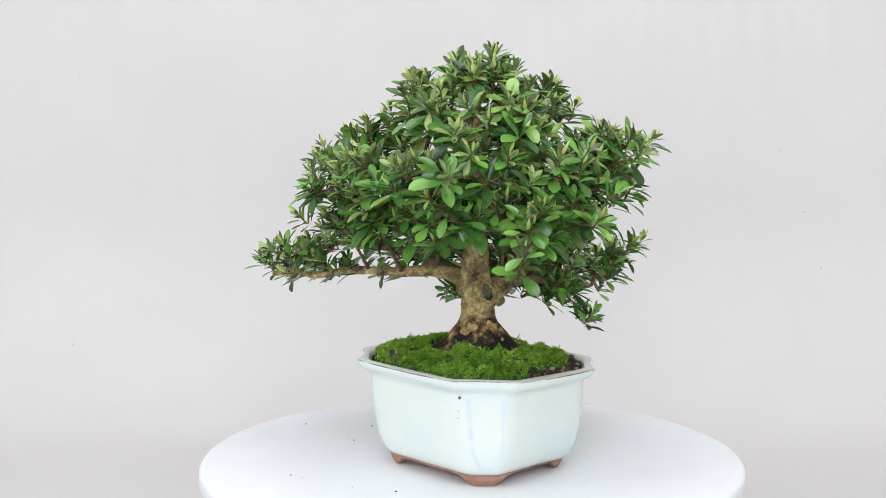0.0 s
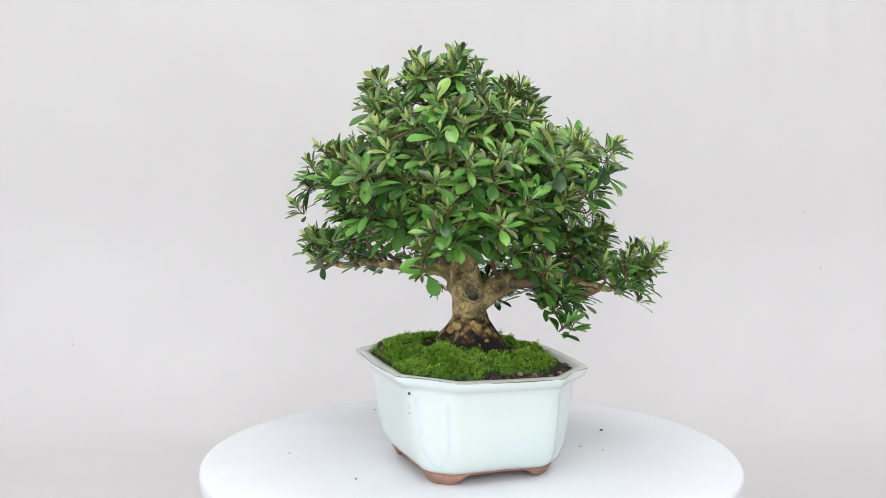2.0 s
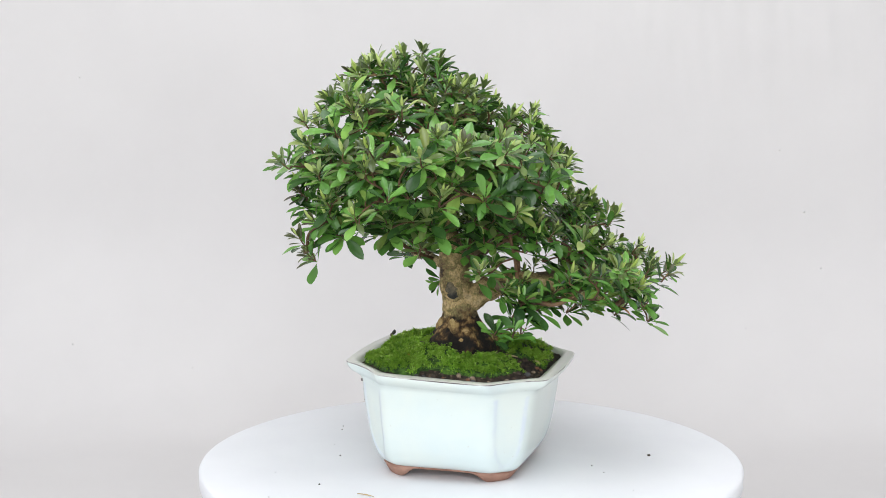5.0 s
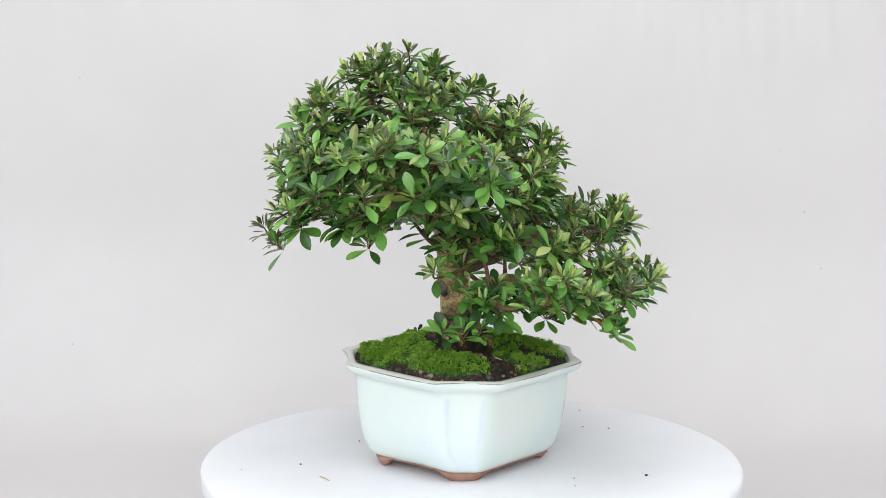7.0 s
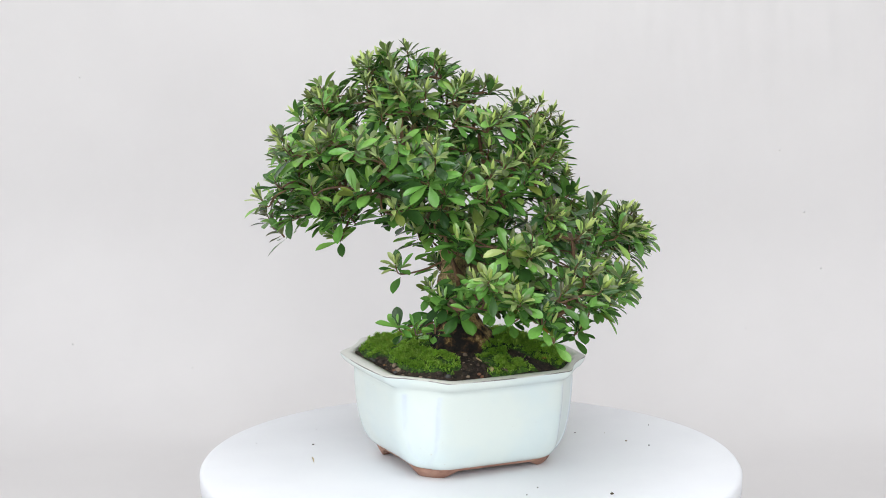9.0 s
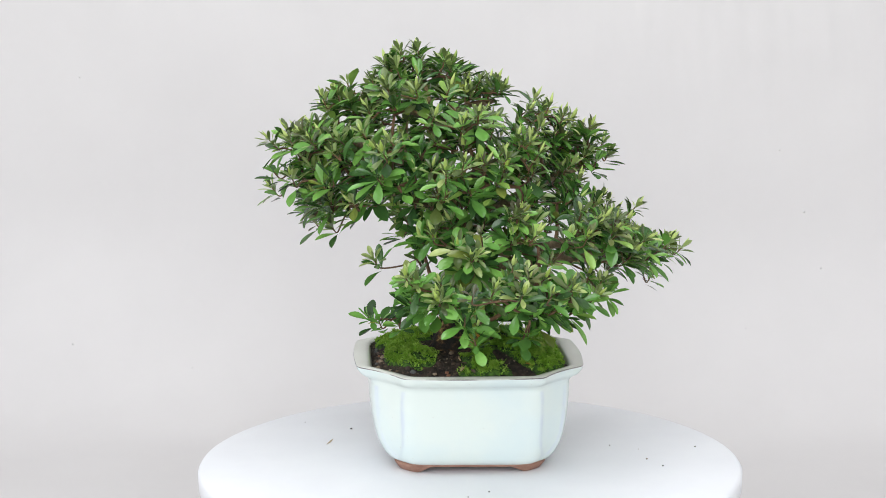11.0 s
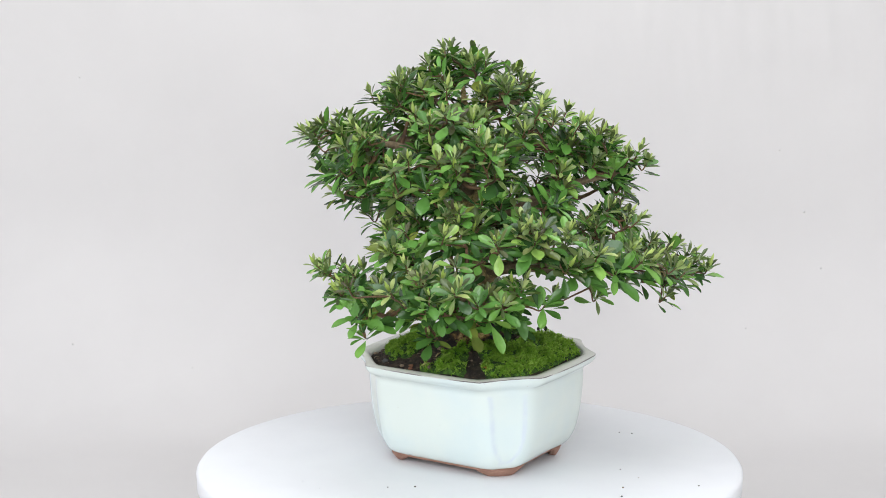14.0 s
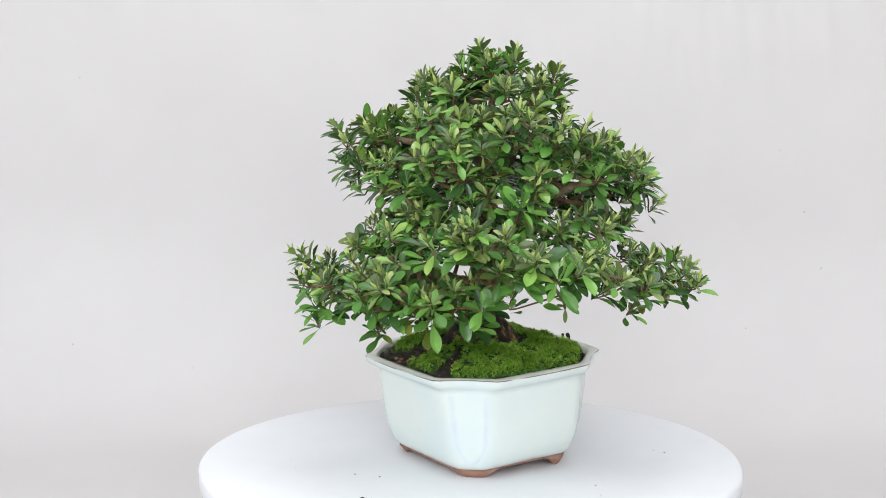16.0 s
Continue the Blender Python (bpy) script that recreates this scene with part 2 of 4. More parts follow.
setting("floor", boxes((X0, Y0, Z0 - T, X1, Y1, Z0)), FLOOR, "plain grey vinyl floor of the room")
# the ceiling is unseen; its opening is made up for the overhead fill lamp
setting("ceiling", boxes((X0, Y0, Z1, -0.67, Y1, Z1 + T), (0.87, Y0, Z1, X1, Y1, Z1 + T), (-0.67, Y0, Z1, 0.87, -1.27, Z1 + T), (-0.67, 0.07, Z1, 0.87, Y1, Z1 + T)), WALL, "unseen white ceiling with an opening added for the roof fill lamp")
setting("wall_north", boxes((X0, Y1, Z0, X1, Y1 + T, Z1)), WALL, "white painted wall behind the backdrop")
setting("wall_east", boxes((X1, Y0, Z0, X1 + T, Y1, Z1)), WALL, "white painted side wall")
setting("wall_west", boxes((X0 - T, Y0, Z0, X0, -2.1, Z1), (X0 - T, -0.1, Z0, X0, Y1, Z1), (X0 - T, -2.1, Z0, X0, -0.1, 0.2), (X0 - T, -2.1, 1.8, X0, -0.1, Z1)), WALL, "white wall with a wide window opening")
# unseen wall; its opening is made up to hold the rear fill lamp
setting("wall_south", boxes((X0, Y0 - T, Z0, -1.2, Y0, Z1), (1.2, Y0 - T, Z0, X1, Y0, Z1), (-1.2, Y0 - T, Z0, 1.2, Y0, 0.3), (-1.2, Y0 - T, 1.8, 1.2, Y0, Z1)), WALL, "unseen white wall with an opening added for the rear fill lamp")

# table under the cloth
TABLE_Z = -0.135
table = tagged(new("table"), "plain wooden table covered by the backdrop cloth", "table")
table.matrix_world = pose(0, 0.05, Z0)
part("tabletop", boxes((-1.0, -0.5, TABLE_Z - Z0 - 0.035, 1.0, 0.6, TABLE_Z - Z0 - 0.004), bevel=0.004), WOOD, table, smooth=False)
for lx in (-0.94, 0.88):
    for ly in (-0.44, 0.48):
        part("leg", boxes((lx, ly, 0, lx + 0.06, ly + 0.06, TABLE_Z - Z0 - 0.035), bevel=0.004), WOOD, table, smooth=False)


# ---- backdrop cloth: hangs behind, sweeps onto the table ----
def backdrop_cloth():
    profile = []
    for k in range(16):
        profile.append((-0.5 + 1.0 * k / 15, TABLE_Z))
    r = 0.28
    for k in range(1, 13):
        a = math.pi / 2 * k / 12
        profile.append((0.5 + r * math.sin(a), TABLE_Z + r - r * math.cos(a)))
    for k in range(1, 50):
        profile.append((0.78, TABLE_Z + r + 1.45 * k / 49))
    cols = 440
    mesh = Mesh()
    verts, faces = [], []
    for j, (y, z) in enumerate(profile):
        hang = min(1.0, max(0.0, (z - TABLE_Z) / 0.55))
        for i in range(cols + 1):
            x = -1.15 + 2.3 * i / cols
            right = math.exp(-((x - 0.36) / 0.22) ** 2) * min(1.0, max(0.0, (z - 0.12) / 0.35))
            left = 1 / (1 + math.exp((x + 0.75) * 14))
            u = x + 0.16 * (z - 0.3) * (x - 0.2) + 0.05 * noise.noise(Vector((x * 2, z * 1.4, 3.0)))
            fold = 0.0062 * right * (0.35 * noise.noise(Vector((u * 22, z * 2.6, 0.0))) + 0.42 * noise.noise(Vector((u * 46, z * 5.0, 5.0))) + 0.30 * noise.noise(Vector((u * 85 + z * 14, z * 9.0, 11.0))))
            fold += 0.004 * left * noise.noise(Vector((u * 16, z * 1.2, 8.0)))
            fold += 0.0035 * noise.noise(Vector((x * 3.0, z * 2.2, 1.0)))
            fold += 0.0012 * hang * noise.noise(Vector((x * 9, z * 9, 2.0)))
            verts.append((x, y - fold * (0.2 + hang), z + (1 - hang) * 0.002 * noise.noise(Vector((x * 4, y * 4, 9.0)))))
    for j in range(len(profile) - 1):
        for i in range(cols):
            a = j * (cols + 1) + i
            faces.append((a, a + 1, a + cols + 2, a + cols + 1))
    mesh.add(verts, faces)
    ob = part("backdrop", mesh, CLOTH, None)
    tagged(ob, "off-white photo backdrop cloth with faint vertical creases", kind="structure")
    solid = ob.modifiers.new("thickness", "SOLIDIFY")
    solid.thickness, solid.offset = 0.001, 1.0


backdrop_cloth()

# faint marks on the cloth
def cloth_y(z):
    """How far back the cloth hangs at height z."""
    up = (z - TABLE_Z) / 0.28
    return 0.78 if up >= 1 else 0.5 + 0.28 * math.sin(math.acos(max(-1.0, 1 - up)))


for mx, mz, size in ((-0.575, -0.036, 0.0013), (-0.400, -0.064, 0.0009), (-0.568, 0.338, 0.0008), (0.491, 0.066, 0.0009), (0.380, -0.014, 0.0007), (0.467, 0.146, 0.0007), (0.430, 0.235, 0.0006)):
    m = Mesh()
    my = cloth_y(mz)
    tube(m, [(mx, my + 0.004, mz - 0.002, size * 0.8), (mx, my - 0.0035, mz + 0.002, size), (mx, my - 0.0045, mz + 0.0025, size * 0.4)], 8, 0.3, 500)
    tagged(part("lint_speck", m, FLOOR, None), "tiny grey lint speck on the backdrop cloth", "speck", "specks on the cloth")


# ---- turntable ----
def lathe(profile, seg, wobble=0.0):
    mesh = Mesh()
    verts, faces = [], []
    for r, z in profile:
        for k in range(seg):
            a = 2 * math.pi * k / seg
            d = r * (1 + wobble * noise.noise(Vector((math.cos(a) * 1.5, math.sin(a) * 1.5, 4.0)))) if wobble else r
            verts.append((d * math.cos(a), d * math.sin(a), z))
    for i in range(len(profile) - 1):
        for k in range(seg):
            a, b = i * seg + k, i * seg + (k + 1) % seg
            faces.append((a, b, b + seg, a + seg))
    faces.append(tuple(range(seg))[::-1])
    faces.append(tuple(range(len(verts) - seg, len(verts))))
    mesh.add(verts, faces)
    return mesh


TX, TY = -0.007, 0.0
turntable = tagged(new("turntable"), "round white painted turntable board on a low drum", "turntable")
part("board", lathe([(0.20, -0.019), (0.2635, -0.019), (0.2655, -0.017), (0.2660, -0.0035), (0.2645, -0.001), (0.262, 0.0), (0.18, 0.0), (0.05, 0.0)], 160, 0.012), BOARD, turntable)
part("drum", lathe([(0.10, TABLE_Z + 0.001), (0.102, TABLE_Z + 0.004), (0.102, -0.024), (0.10, -0.0195)], 64), BOARD, turntable)

# ---- pot ----
PX, PY, PHI = -0.0014, -0.0140, 135.5
POT = pose(PX, PY, 0, 0, 0, PHI)


def uneven(x, y, back=False):
    """Stretches the pot off square, further to one corner, to fit the camera's view."""
    kx, ky = 1.010, 1.045 if y < PY else 1.015
    if back:
        kx, ky = 1 / kx, 1 / ky
    return Vector((PX + (x - PX) * kx, PY + (y - PY) * ky, 0))


def lean(q):
    """Raises the rim to one side, lowers the wall's foot opposite, to fit the camera's view."""
    q = uneven(q.x, q.y) + Vector((0, 0, q.z))
    sag = 0.052 * max(0.0, (q.x - PX) * 0.59 + (q.y - PY) * 0.81)
    q.z -= sag * min(1.0, max(0.0, q.z / 0.0105)) * min(1.0, max(0.0, (0.075 - q.z) / 0.060))
    return Vector((q.x, q.y, q.z + (0.0013 - 0.026 * q.x - 0.030 * q.y) * min(1.0, max(0.0, (q.z - 0.008) / 0.09))))


def octagon(a, b, c, d, z, hollow=0.0, tip=0.0, panel=0.0, soft=3):
    """Rectangle with cut corners; the cuts curve inwards by hollow, the flats bow outwards by tip."""
    pts, inset = [], []
    corner = [(a, -b + d), (a, b - d), (a - c, b), (-a + c, b), (-a, b - d), (-a, -b + d), (-a + c, -b), (a - c, -b)]
    # a shallow panel with a rounded foot in each cut corner
    reach = 0.40 * math.sqrt(max(0.0, 1 - max(0.0, (0.045 - z) / 0.026) ** 2)) if z < 0.086 else 0.0
    for i in range(8):
        p0, p1 = Vector(corner[i]), Vector(corner[(i + 1) % 8])
        out = Vector((p1.y - p0.y, p0.x - p1.x)).normalized()
        seg = 20 if i % 2 else 40
        for k in range(seg):
            u = k / seg
            bow = 4 * u * (1 - u)
            q = p0.lerp(p1, u) + out * (bow * (tip if i % 2 == 0 else -hollow))
            pts.append((q.x, q.y, z))
            deep = panel * min(1.0, max(0.0, (reach - abs(u - 0.5)) / 0.08)) if i % 2 else 0.0
            inset.append((out.x * deep, out.y * deep, 0.0))
    # worn, softened corners
    n = len(pts)
    for _ in range(soft):
        pts = [tuple((pts[k - 1][j] + 2 * pts[k][j] + pts[(k + 1) % n][j]) / 4 for j in range(3)) for k in range(n)]
    return [tuple(q[j] - e[j] for j in range(3)) for q, e in zip(pts, inset)]


def loft(rings, close_first=False, close_last=False, matrix=POT):
    mesh = Mesh()
    n = len(rings[0])
    faces = []
    for i in range(len(rings) - 1):
        for k in range(n):
            a, b = i * n + k, i * n + (k + 1) % n
            faces.append((a, b, b + n, a + n))
    if close_first:
        faces.append(tuple(range(n))[::-1])
    if close_last:
        faces.append(tuple(range((len(rings) - 1) * n, len(rings) * n)))
    mesh.add([lean(matrix @ Vector(q)) for ring in rings for q in ring], faces)
    return mesh


pot = tagged(new("bonsai_pot"), "pale celadon glazed bonsai pot with cut corners and brown feet", "plant pot")
# profile of the wall: height, half length, half width, corner cuts, hollow, bow
WALL_PROFILE = [
    (0.0107, 0.0700, 0.0605, 0.018, 0.018, 0.0, 0.0), (0.0125, 0.0758, 0.0652, 0.020, 0.019, 0.0002, 0.0), (0.0185, 0.0815, 0.0690, 0.023, 0.022, 0.0004, 0.0008),
    (0.0290, 0.0868, 0.0727, 0.026, 0.024, 0.0005, 0.0014), (0.0420, 0.0902, 0.0755, 0.028, 0.026, 0.0006, 0.0018), (0.0570, 0.0924, 0.0782, 0.030, 0.028, 0.0006, 0.0020),
    (0.0720, 0.0936, 0.0806, 0.031, 0.030, 0.0006, 0.0020), (0.0830, 0.0940, 0.0821, 0.032, 0.031, 0.0006, 0.0018), (0.0875, 0.0939, 0.0826, 0.033, 0.032, 0.0008, 0.0016),
    (0.0895, 0.0946, 0.0840, 0.034, 0.033, 0.0012, 0.0014), (0.0915, 0.0970, 0.0868, 0.036, 0.036, 0.0018, 0.0018), (0.0938, 0.1010, 0.0905, 0.038, 0.039, 0.0028, 0.0026),
    (0.0965, 0.1038, 0.0934, 0.040, 0.042, 0.0036, 0.0032), (0.0992, 0.1055, 0.0949, 0.041, 0.043, 0.0042, 0.0036), (0.1018, 0.1059, 0.0953, 0.041, 0.043, 0.0042, 0.0036)]
levels = [0.0107 + (0.0895 - 0.0107) * (k / 34) ** 1.25 for k in range(35)] + [row[0] for row in WALL_PROFILE[10:]]
wall_rings = [octagon(0.0560, 0.0480, 0.014, 0.014, 0.0105)]
for z in levels:
    a, b, c, d, hollow, bow_out = (float(np.interp(z, [row[0] for row in WALL_PROFILE], [row[k] for row in WALL_PROFILE])) for k in range(1, 7))
    wall_rings.append(octagon(a, b, c, d, z, hollow, bow_out, 0.0011, soft=18 if z < 0.088 else (8 if z < 0.093 else 3)))
# soften the profile from foot to lip
for _ in range(3):
    for i in range(2, 34):
        wall_rings[i] = [tuple((p[j] + 2 * q[j] + r[j]) / 4 for j in range(3)) for p, q, r in zip(wall_rings[i - 1], wall_rings[i], wall_rings[i + 1])]
glazed_wall = part("glazed_wall", loft(wall_rings, close_first=True), GLAZE, pot)


def pooled(z, k):
    """How thick the glaze lies at height z and step k round the wall: thick along each panel's border."""
    step = k % 60 - 40
    if step < 0 or z > 0.086:
        return 0.0
    reach = 0.40 * math.sqrt(max(0.0, 1 - max(0.0, (0.045 - z) / 0.026) ** 2))
    inner = reach - abs(step / 20 - 0.5)
    foot = math.exp(-((z - 0.0195) / 0.0025) ** 2) if abs(step / 20 - 0.5) < 0.25 else 0.0
    return max(math.exp(-((inner - 0.03) / 0.055) ** 2) if reach > 0 else 0.0, 0.5 * foot)


pool = glazed_wall.data.attributes.new("pooled_glaze", "FLOAT", "POINT")
heights = [ring[0][2] for ring in wall_rings]
pool.data.foreach_set("value", [pooled(z, k) for z in heights for k in range(240)])
part("rim_edge", loft([octagon(0.1059, 0.0953, 0.041, 0.043, 0.1018, 0.0042, 0.0036), octagon(0.1061, 0.0955, 0.041, 0.043, 0.1023, 0.0042, 0.0036), octagon(0.1058, 0.0952, 0.041, 0.043, 0.1027, 0.0041, 0.0036)]), GLAZE_EDGE, pot, "worn brownish glaze along the rim's edge")
part("rim", loft([octagon(0.1058, 0.0952, 0.041, 0.043, 0.1027, 0.0041, 0.0036), octagon(0.1020, 0.0918, 0.039, 0.041, 0.1035, 0.0030, 0.0026), octagon(0.0980, 0.0888, 0.040, 0.041, 0.1031, 0.0012, 0.0010),
                  octagon(0.0945, 0.0862, 0.038, 0.038, 0.1020, -0.0015, 0.0, soft=8), octagon(0.0934, 0.0850, 0.037, 0.037, 0.1000, -0.0015, 0.0, soft=8), octagon(0.0905, 0.0805, 0.036, 0.036, 0.0890, soft=8), octagon(0.080, 0.072, 0.034, 0.034, 0.070, soft=8)]), RIM_GLAZE, pot, "flat glazed rim")
part("underside", loft([octagon(0.0715, 0.0625, 0.018, 0.018, 0.0125), octagon(0.0718, 0.0628, 0.018, 0.018, 0.0096), octagon(0.0560, 0.0480, 0.014, 0.014, 0.0092)], close_last=True), CLAY, pot, "unglazed brown clay base")


def pot_foot(sx, sy):
    """A bracket foot that follows the cut corner, thinning towards both ends."""
    rings = []
    n = 25
    a, b, c, d = 0.0735, 0.0635, 0.018, 0.018
    span = [(a, b - d - 0.024), (a, b - d), (a - c, b), (a - c - 0.026, b)]
    for k in range(n):
        u = 2 * k / (n - 1) - 1
        s = (u + 1) / 2 * 3
        i = min(2, int(s))
        q = Vector(span[i]).lerp(Vector(span[i + 1]), s - i)
        w = min(1.0, max(0.0, (s - 0.6) / 1.8))
        inward = Vector((-(1 - w), -w)).normalized()
        q += inward * 0.002 * max(0.0, 1 - abs(abs(s - 1.5) - 0.5) / 0.3)
        reach = 0.5 * (1 + math.cos(math.pi * min(1.0, max(0.0, (abs(u) - 0.40) / 0.52))))
        low = 0.0104 * (1 - reach)
        lean = 0.0050 * reach
        o, w2 = q + inward * 0.0006, q + inward * 0.014
        f, g = q + inward * (0.0006 + lean), q + inward * 0.0125
        ring = [(o.x, o.y, 0.0112), ((o.x * 2 + f.x) / 3, (o.y * 2 + f.y) / 3, low + (0.0112 - low) * 0.55), (f.x, f.y, low + 0.0006), (f.x + inward.x * 0.001, f.y + inward.y * 0.001, low), (g.x, g.y, low), (w2.x, w2.y, 0.0112)]
        rings.append([(x_ * sx, y_ * sy, z_) for x_, y_, z_ in ring])
    return loft(rings, True, True)


for sx, sy in ((1, 1), (-1, 1), (-1, -1), (1, -1)):
    part("foot", pot_foot(sx, sy), CLAY, pot, "unglazed brown clay bracket foot")

# pinholes in the glaze under the rim
for hx, hz, hr in ((-0.0590, 0.0855, 0.0014), (-0.0560, 0.0730, 0.0009), (-0.0555, 0.0665, 0.0006)):
    hole = Mesh()
    q = lean(POT @ Vector((hx, 0.0809 if hz > 0.08 else 0.0790, hz)))
    out = (POT.to_3x3() @ Vector((-0.35, 0.94, 0))).normalized()
    tube(hole, [(*(q - out * 0.003), hr), (*(q + out * 0.0012), hr * 0.9), (*(q + out * 0.0016), hr * 0.5)], 10, 0.3, 300)
    part("pinhole", hole, GLAZE_EDGE, pot, "dark pinhole in the glaze")

# ---- soil, grit and moss ----
TRUNK_X, TRUNK_Y = 0.0, -0.016


def ground_height(x, y):
    """The planting surface: a mound that falls to the rim."""
    q = POT.inverted() @ uneven(x, y, True)
    edge = max(abs(q.x) / 0.0925, abs(q.y) / 0.0840, (abs(q.x) + abs(q.y)) / 0.1440)
    h = 0.0990 - 0.026 * x - 0.030 * y + 0.0175 * max(0.0, 1 - edge ** 2.6)
    return h + 0.0036 * noise.noise(Vector((x * 38, y * 38, 0))), edge


def mossy(x, y):
    """How much moss grows here, 0 to 1; bare soil to one side and along part of the rim."""
    a = math.degrees(math.atan2(y - TRUNK_Y, x - TRUNK_X))
    r = math.hypot(x - TRUNK_X, y - TRUNK_Y)
    _, edge = ground_height(x, y)
    bare = math.exp(-((a - 27) / 15) ** 2) * min(1.0, r / 0.02)
    bare = max(bare, 0.95 * (1 if -58 < a < 30 else 0) * min(1.0, max(0.0, (edge - 0.82) / 0.07)))
    bare = max(bare, min(1.0, max(0.0, (edge - 0.93) / 0.05)))
    bare = max(bare, 0.9 * min(1.0, max(0.0, (0.051 - r) / 0.006)) * min(1.0, max(0.0, (abs(math.cos(radians(a))) - 0.55) / 0.2)))
    bare = max(bare, 0.8 * math.exp(-((a - 78) / 9) ** 2) * (1 if r > 0.045 else 0))
    return 1 - bare + 0.35 * noise.noise(Vector((x * 70, y * 70, 6)))


def planting_surface(lift, only_moss):
    mesh = Mesh()
    n = 76
    grid, verts, faces = {}, [], []
    for i in range(n + 1):
        for j in range(n + 1):
            lx, ly = -0.0930 + 0.186 * i / n, -0.0850 + 0.170 * j / n
            q = POT @ Vector((lx, ly, 0))
            q = uneven(q.x, q.y)
            h, edge = ground_height(q.x, q.y)
            if edge > 1.02:
                continue
            m = mossy(q.x, q.y)
            grid[i, j] = (len(verts), m)
            up = lift * min(1.0, max(0.0, (m - 0.35) * 2)) if only_moss else 0.0
            verts.append((q.x, q.y, h + up - (0.001 if only_moss else 0)))
    for i in range(n):
        for j in range(n):
            cells = [(i, j), (i + 1, j), (i + 1, j + 1), (i, j + 1)]
            if all(k in grid for k in cells) and (not only_moss or sum(grid[k][1] for k in cells) > 1.7):
                faces.append(tuple(grid[k][0] for k in cells))
    mesh.add(verts, faces)
    return mesh


soil = tagged(new("soil"), "dark moist potting soil filling the pot", "soil")
part("soil_surface", planting_surface(0, False), SOIL, soil)
core = [octagon(0.0850, 0.077, 0.036, 0.036, z) for z in (0.075, 0.0935)]
part("soil_body", loft([core[0], core[1]], True, False), SOIL, soil)

rng = random.Random(4)


def pebble(mesh, x, y, z, r):
    """A small rounded stone."""
    n, m = 6, 4
    verts, faces = [], []
    sx, sy, sz, turn = rng.uniform(0.8, 1.3), rng.uniform(0.7, 1.1), rng.uniform(0.5, 0.8), rng.uniform(0, 6.3)
    for i in range(m + 1):
        b = math.pi * i / m
        for k in range(n):
            a = 2 * math.pi * k / n + turn
            j = rng.uniform(0.85, 1.12)
            verts.append((x + r * sx * j * math.sin(b) * math.cos(a), y + r * sy * j * math.sin(b) * math.sin(a), z + r * sz * math.cos(b)))
    for i in range(m):
        for k in range(n):
            a, b = i * n + k, i * n + (k + 1) % n
            faces.append((a, a + n, b + n, b))
    mesh.add(verts, faces)


def scatter(count, want):
    made = 0
    while made < count:
        q = POT @ Vector((rng.uniform(-0.091, 0.091), rng.uniform(-0.082, 0.082), 0))
        q = uneven(q.x, q.y)
        h, edge = ground_height(q.x, q.y)
        if edge < 0.99 and rng.random() < want(mossy(q.x, q.y)):
            made += 1
            yield q.x, q.y, h


grit = Mesh()
for x, y, h in scatter(900, lambda m: 1.0 if m < 0.45 else 0.02):
    pebble(grit, x, y, h, rng.uniform(0.0004, 0.0014) if rng.random() < 0.93 else rng.uniform(0.0016, 0.0034))
part("grit", grit, PEBBLE, soil, "brown and grey grit on the bare soil", kind="stuff")

for k in range(16):
    a = radians(rng.uniform(-60, 34))
    out = next(r for r in (0.11 - 0.001 * i for i in range(90)) if ground_height(TRUNK_X + r * math.cos(a), TRUNK_Y + r * math.sin(a))[1] < rng.uniform(0.84, 0.96))
    x, y = TRUNK_X + out * math.cos(a), TRUNK_Y + out * math.sin(a)
    stone = Mesh()
    pebble(stone, x, y, ground_height(x, y)[0] + 0.0008, rng.uniform(0.0018, 0.0034))
    part("pebble", stone, STONE[k % 4], soil)

moss = tagged(new("moss"), "bright green moss cushions covering the soil round the trunk", "moss")
part("moss_cushion", planting_surface(0.0045, True), MOSS_BED, moss)
blades = Mesh()
for x, y, h in scatter(16000, lambda m: min(1.0, max(0.0, (m - 0.42) * 2.4))):
    m = mossy(x, y)
    here = Vector((x, y, 0))
    near = noise.voronoi(here * 115)[0][0]
    dome = max(0.0, 1 - (near / 0.75) ** 2)
    clump = noise.noise(here * 260)
    if dome < 0.25 and rng.random() < 0.55:
        continue
    base = h + 0.0040 * min(1.0, max(0.0, (m - 0.35) * 2)) - 0.0024 + 0.0044 * dome + 0.0010 * clump
    tall = rng.uniform(0.0018, 0.0038) * (0.75 + 0.5 * dome) * (2.0 if rng.random() < 0.010 else 1.0)
    lx, ly = rng.uniform(-0.5, 0.5), rng.uniform(-0.5, 0.5)
    # a small star of pointed leaflets round a leaning stem
    for k in range(5):
        a = rng.uniform(0, 6.283)
        wide = rng.uniform(0.00040, 0.00085)
        spread = rng.uniform(0.35, 1.15) * tall
        dx, dy = math.cos(a), math.sin(a)
        sx, sy = -dy * wide, dx * wide
        z0 = base + tall * rng.uniform(-0.15, 0.6)
        x0, y0 = x + lx * (z0 - base), y + ly * (z0 - base)
        rise = tall * rng.uniform(0.05, 0.6)
        blades.add([(x0, y0, z0 - 0.0006), (x0 + dx * spread * 0.45 + sx, y0 + dy * spread * 0.45 + sy, z0 + rise * 0.6),
                    (x0 + dx * spread * 0.45 - sx, y0 + dy * spread * 0.45 - sy, z0 + rise * 0.6), (x0 + dx * spread, y0 + dy * spread, z0 + rise)], [(0, 1, 2), (2, 1, 3)])
part("moss_growth", blades, MOSS, moss, kind="stuff")

# ---- the tree ----
tree = tagged(new("bonsai_tree"), "azalea bonsai with flared trunk, dense glossy leaves, pale buds", "bonsai tree")

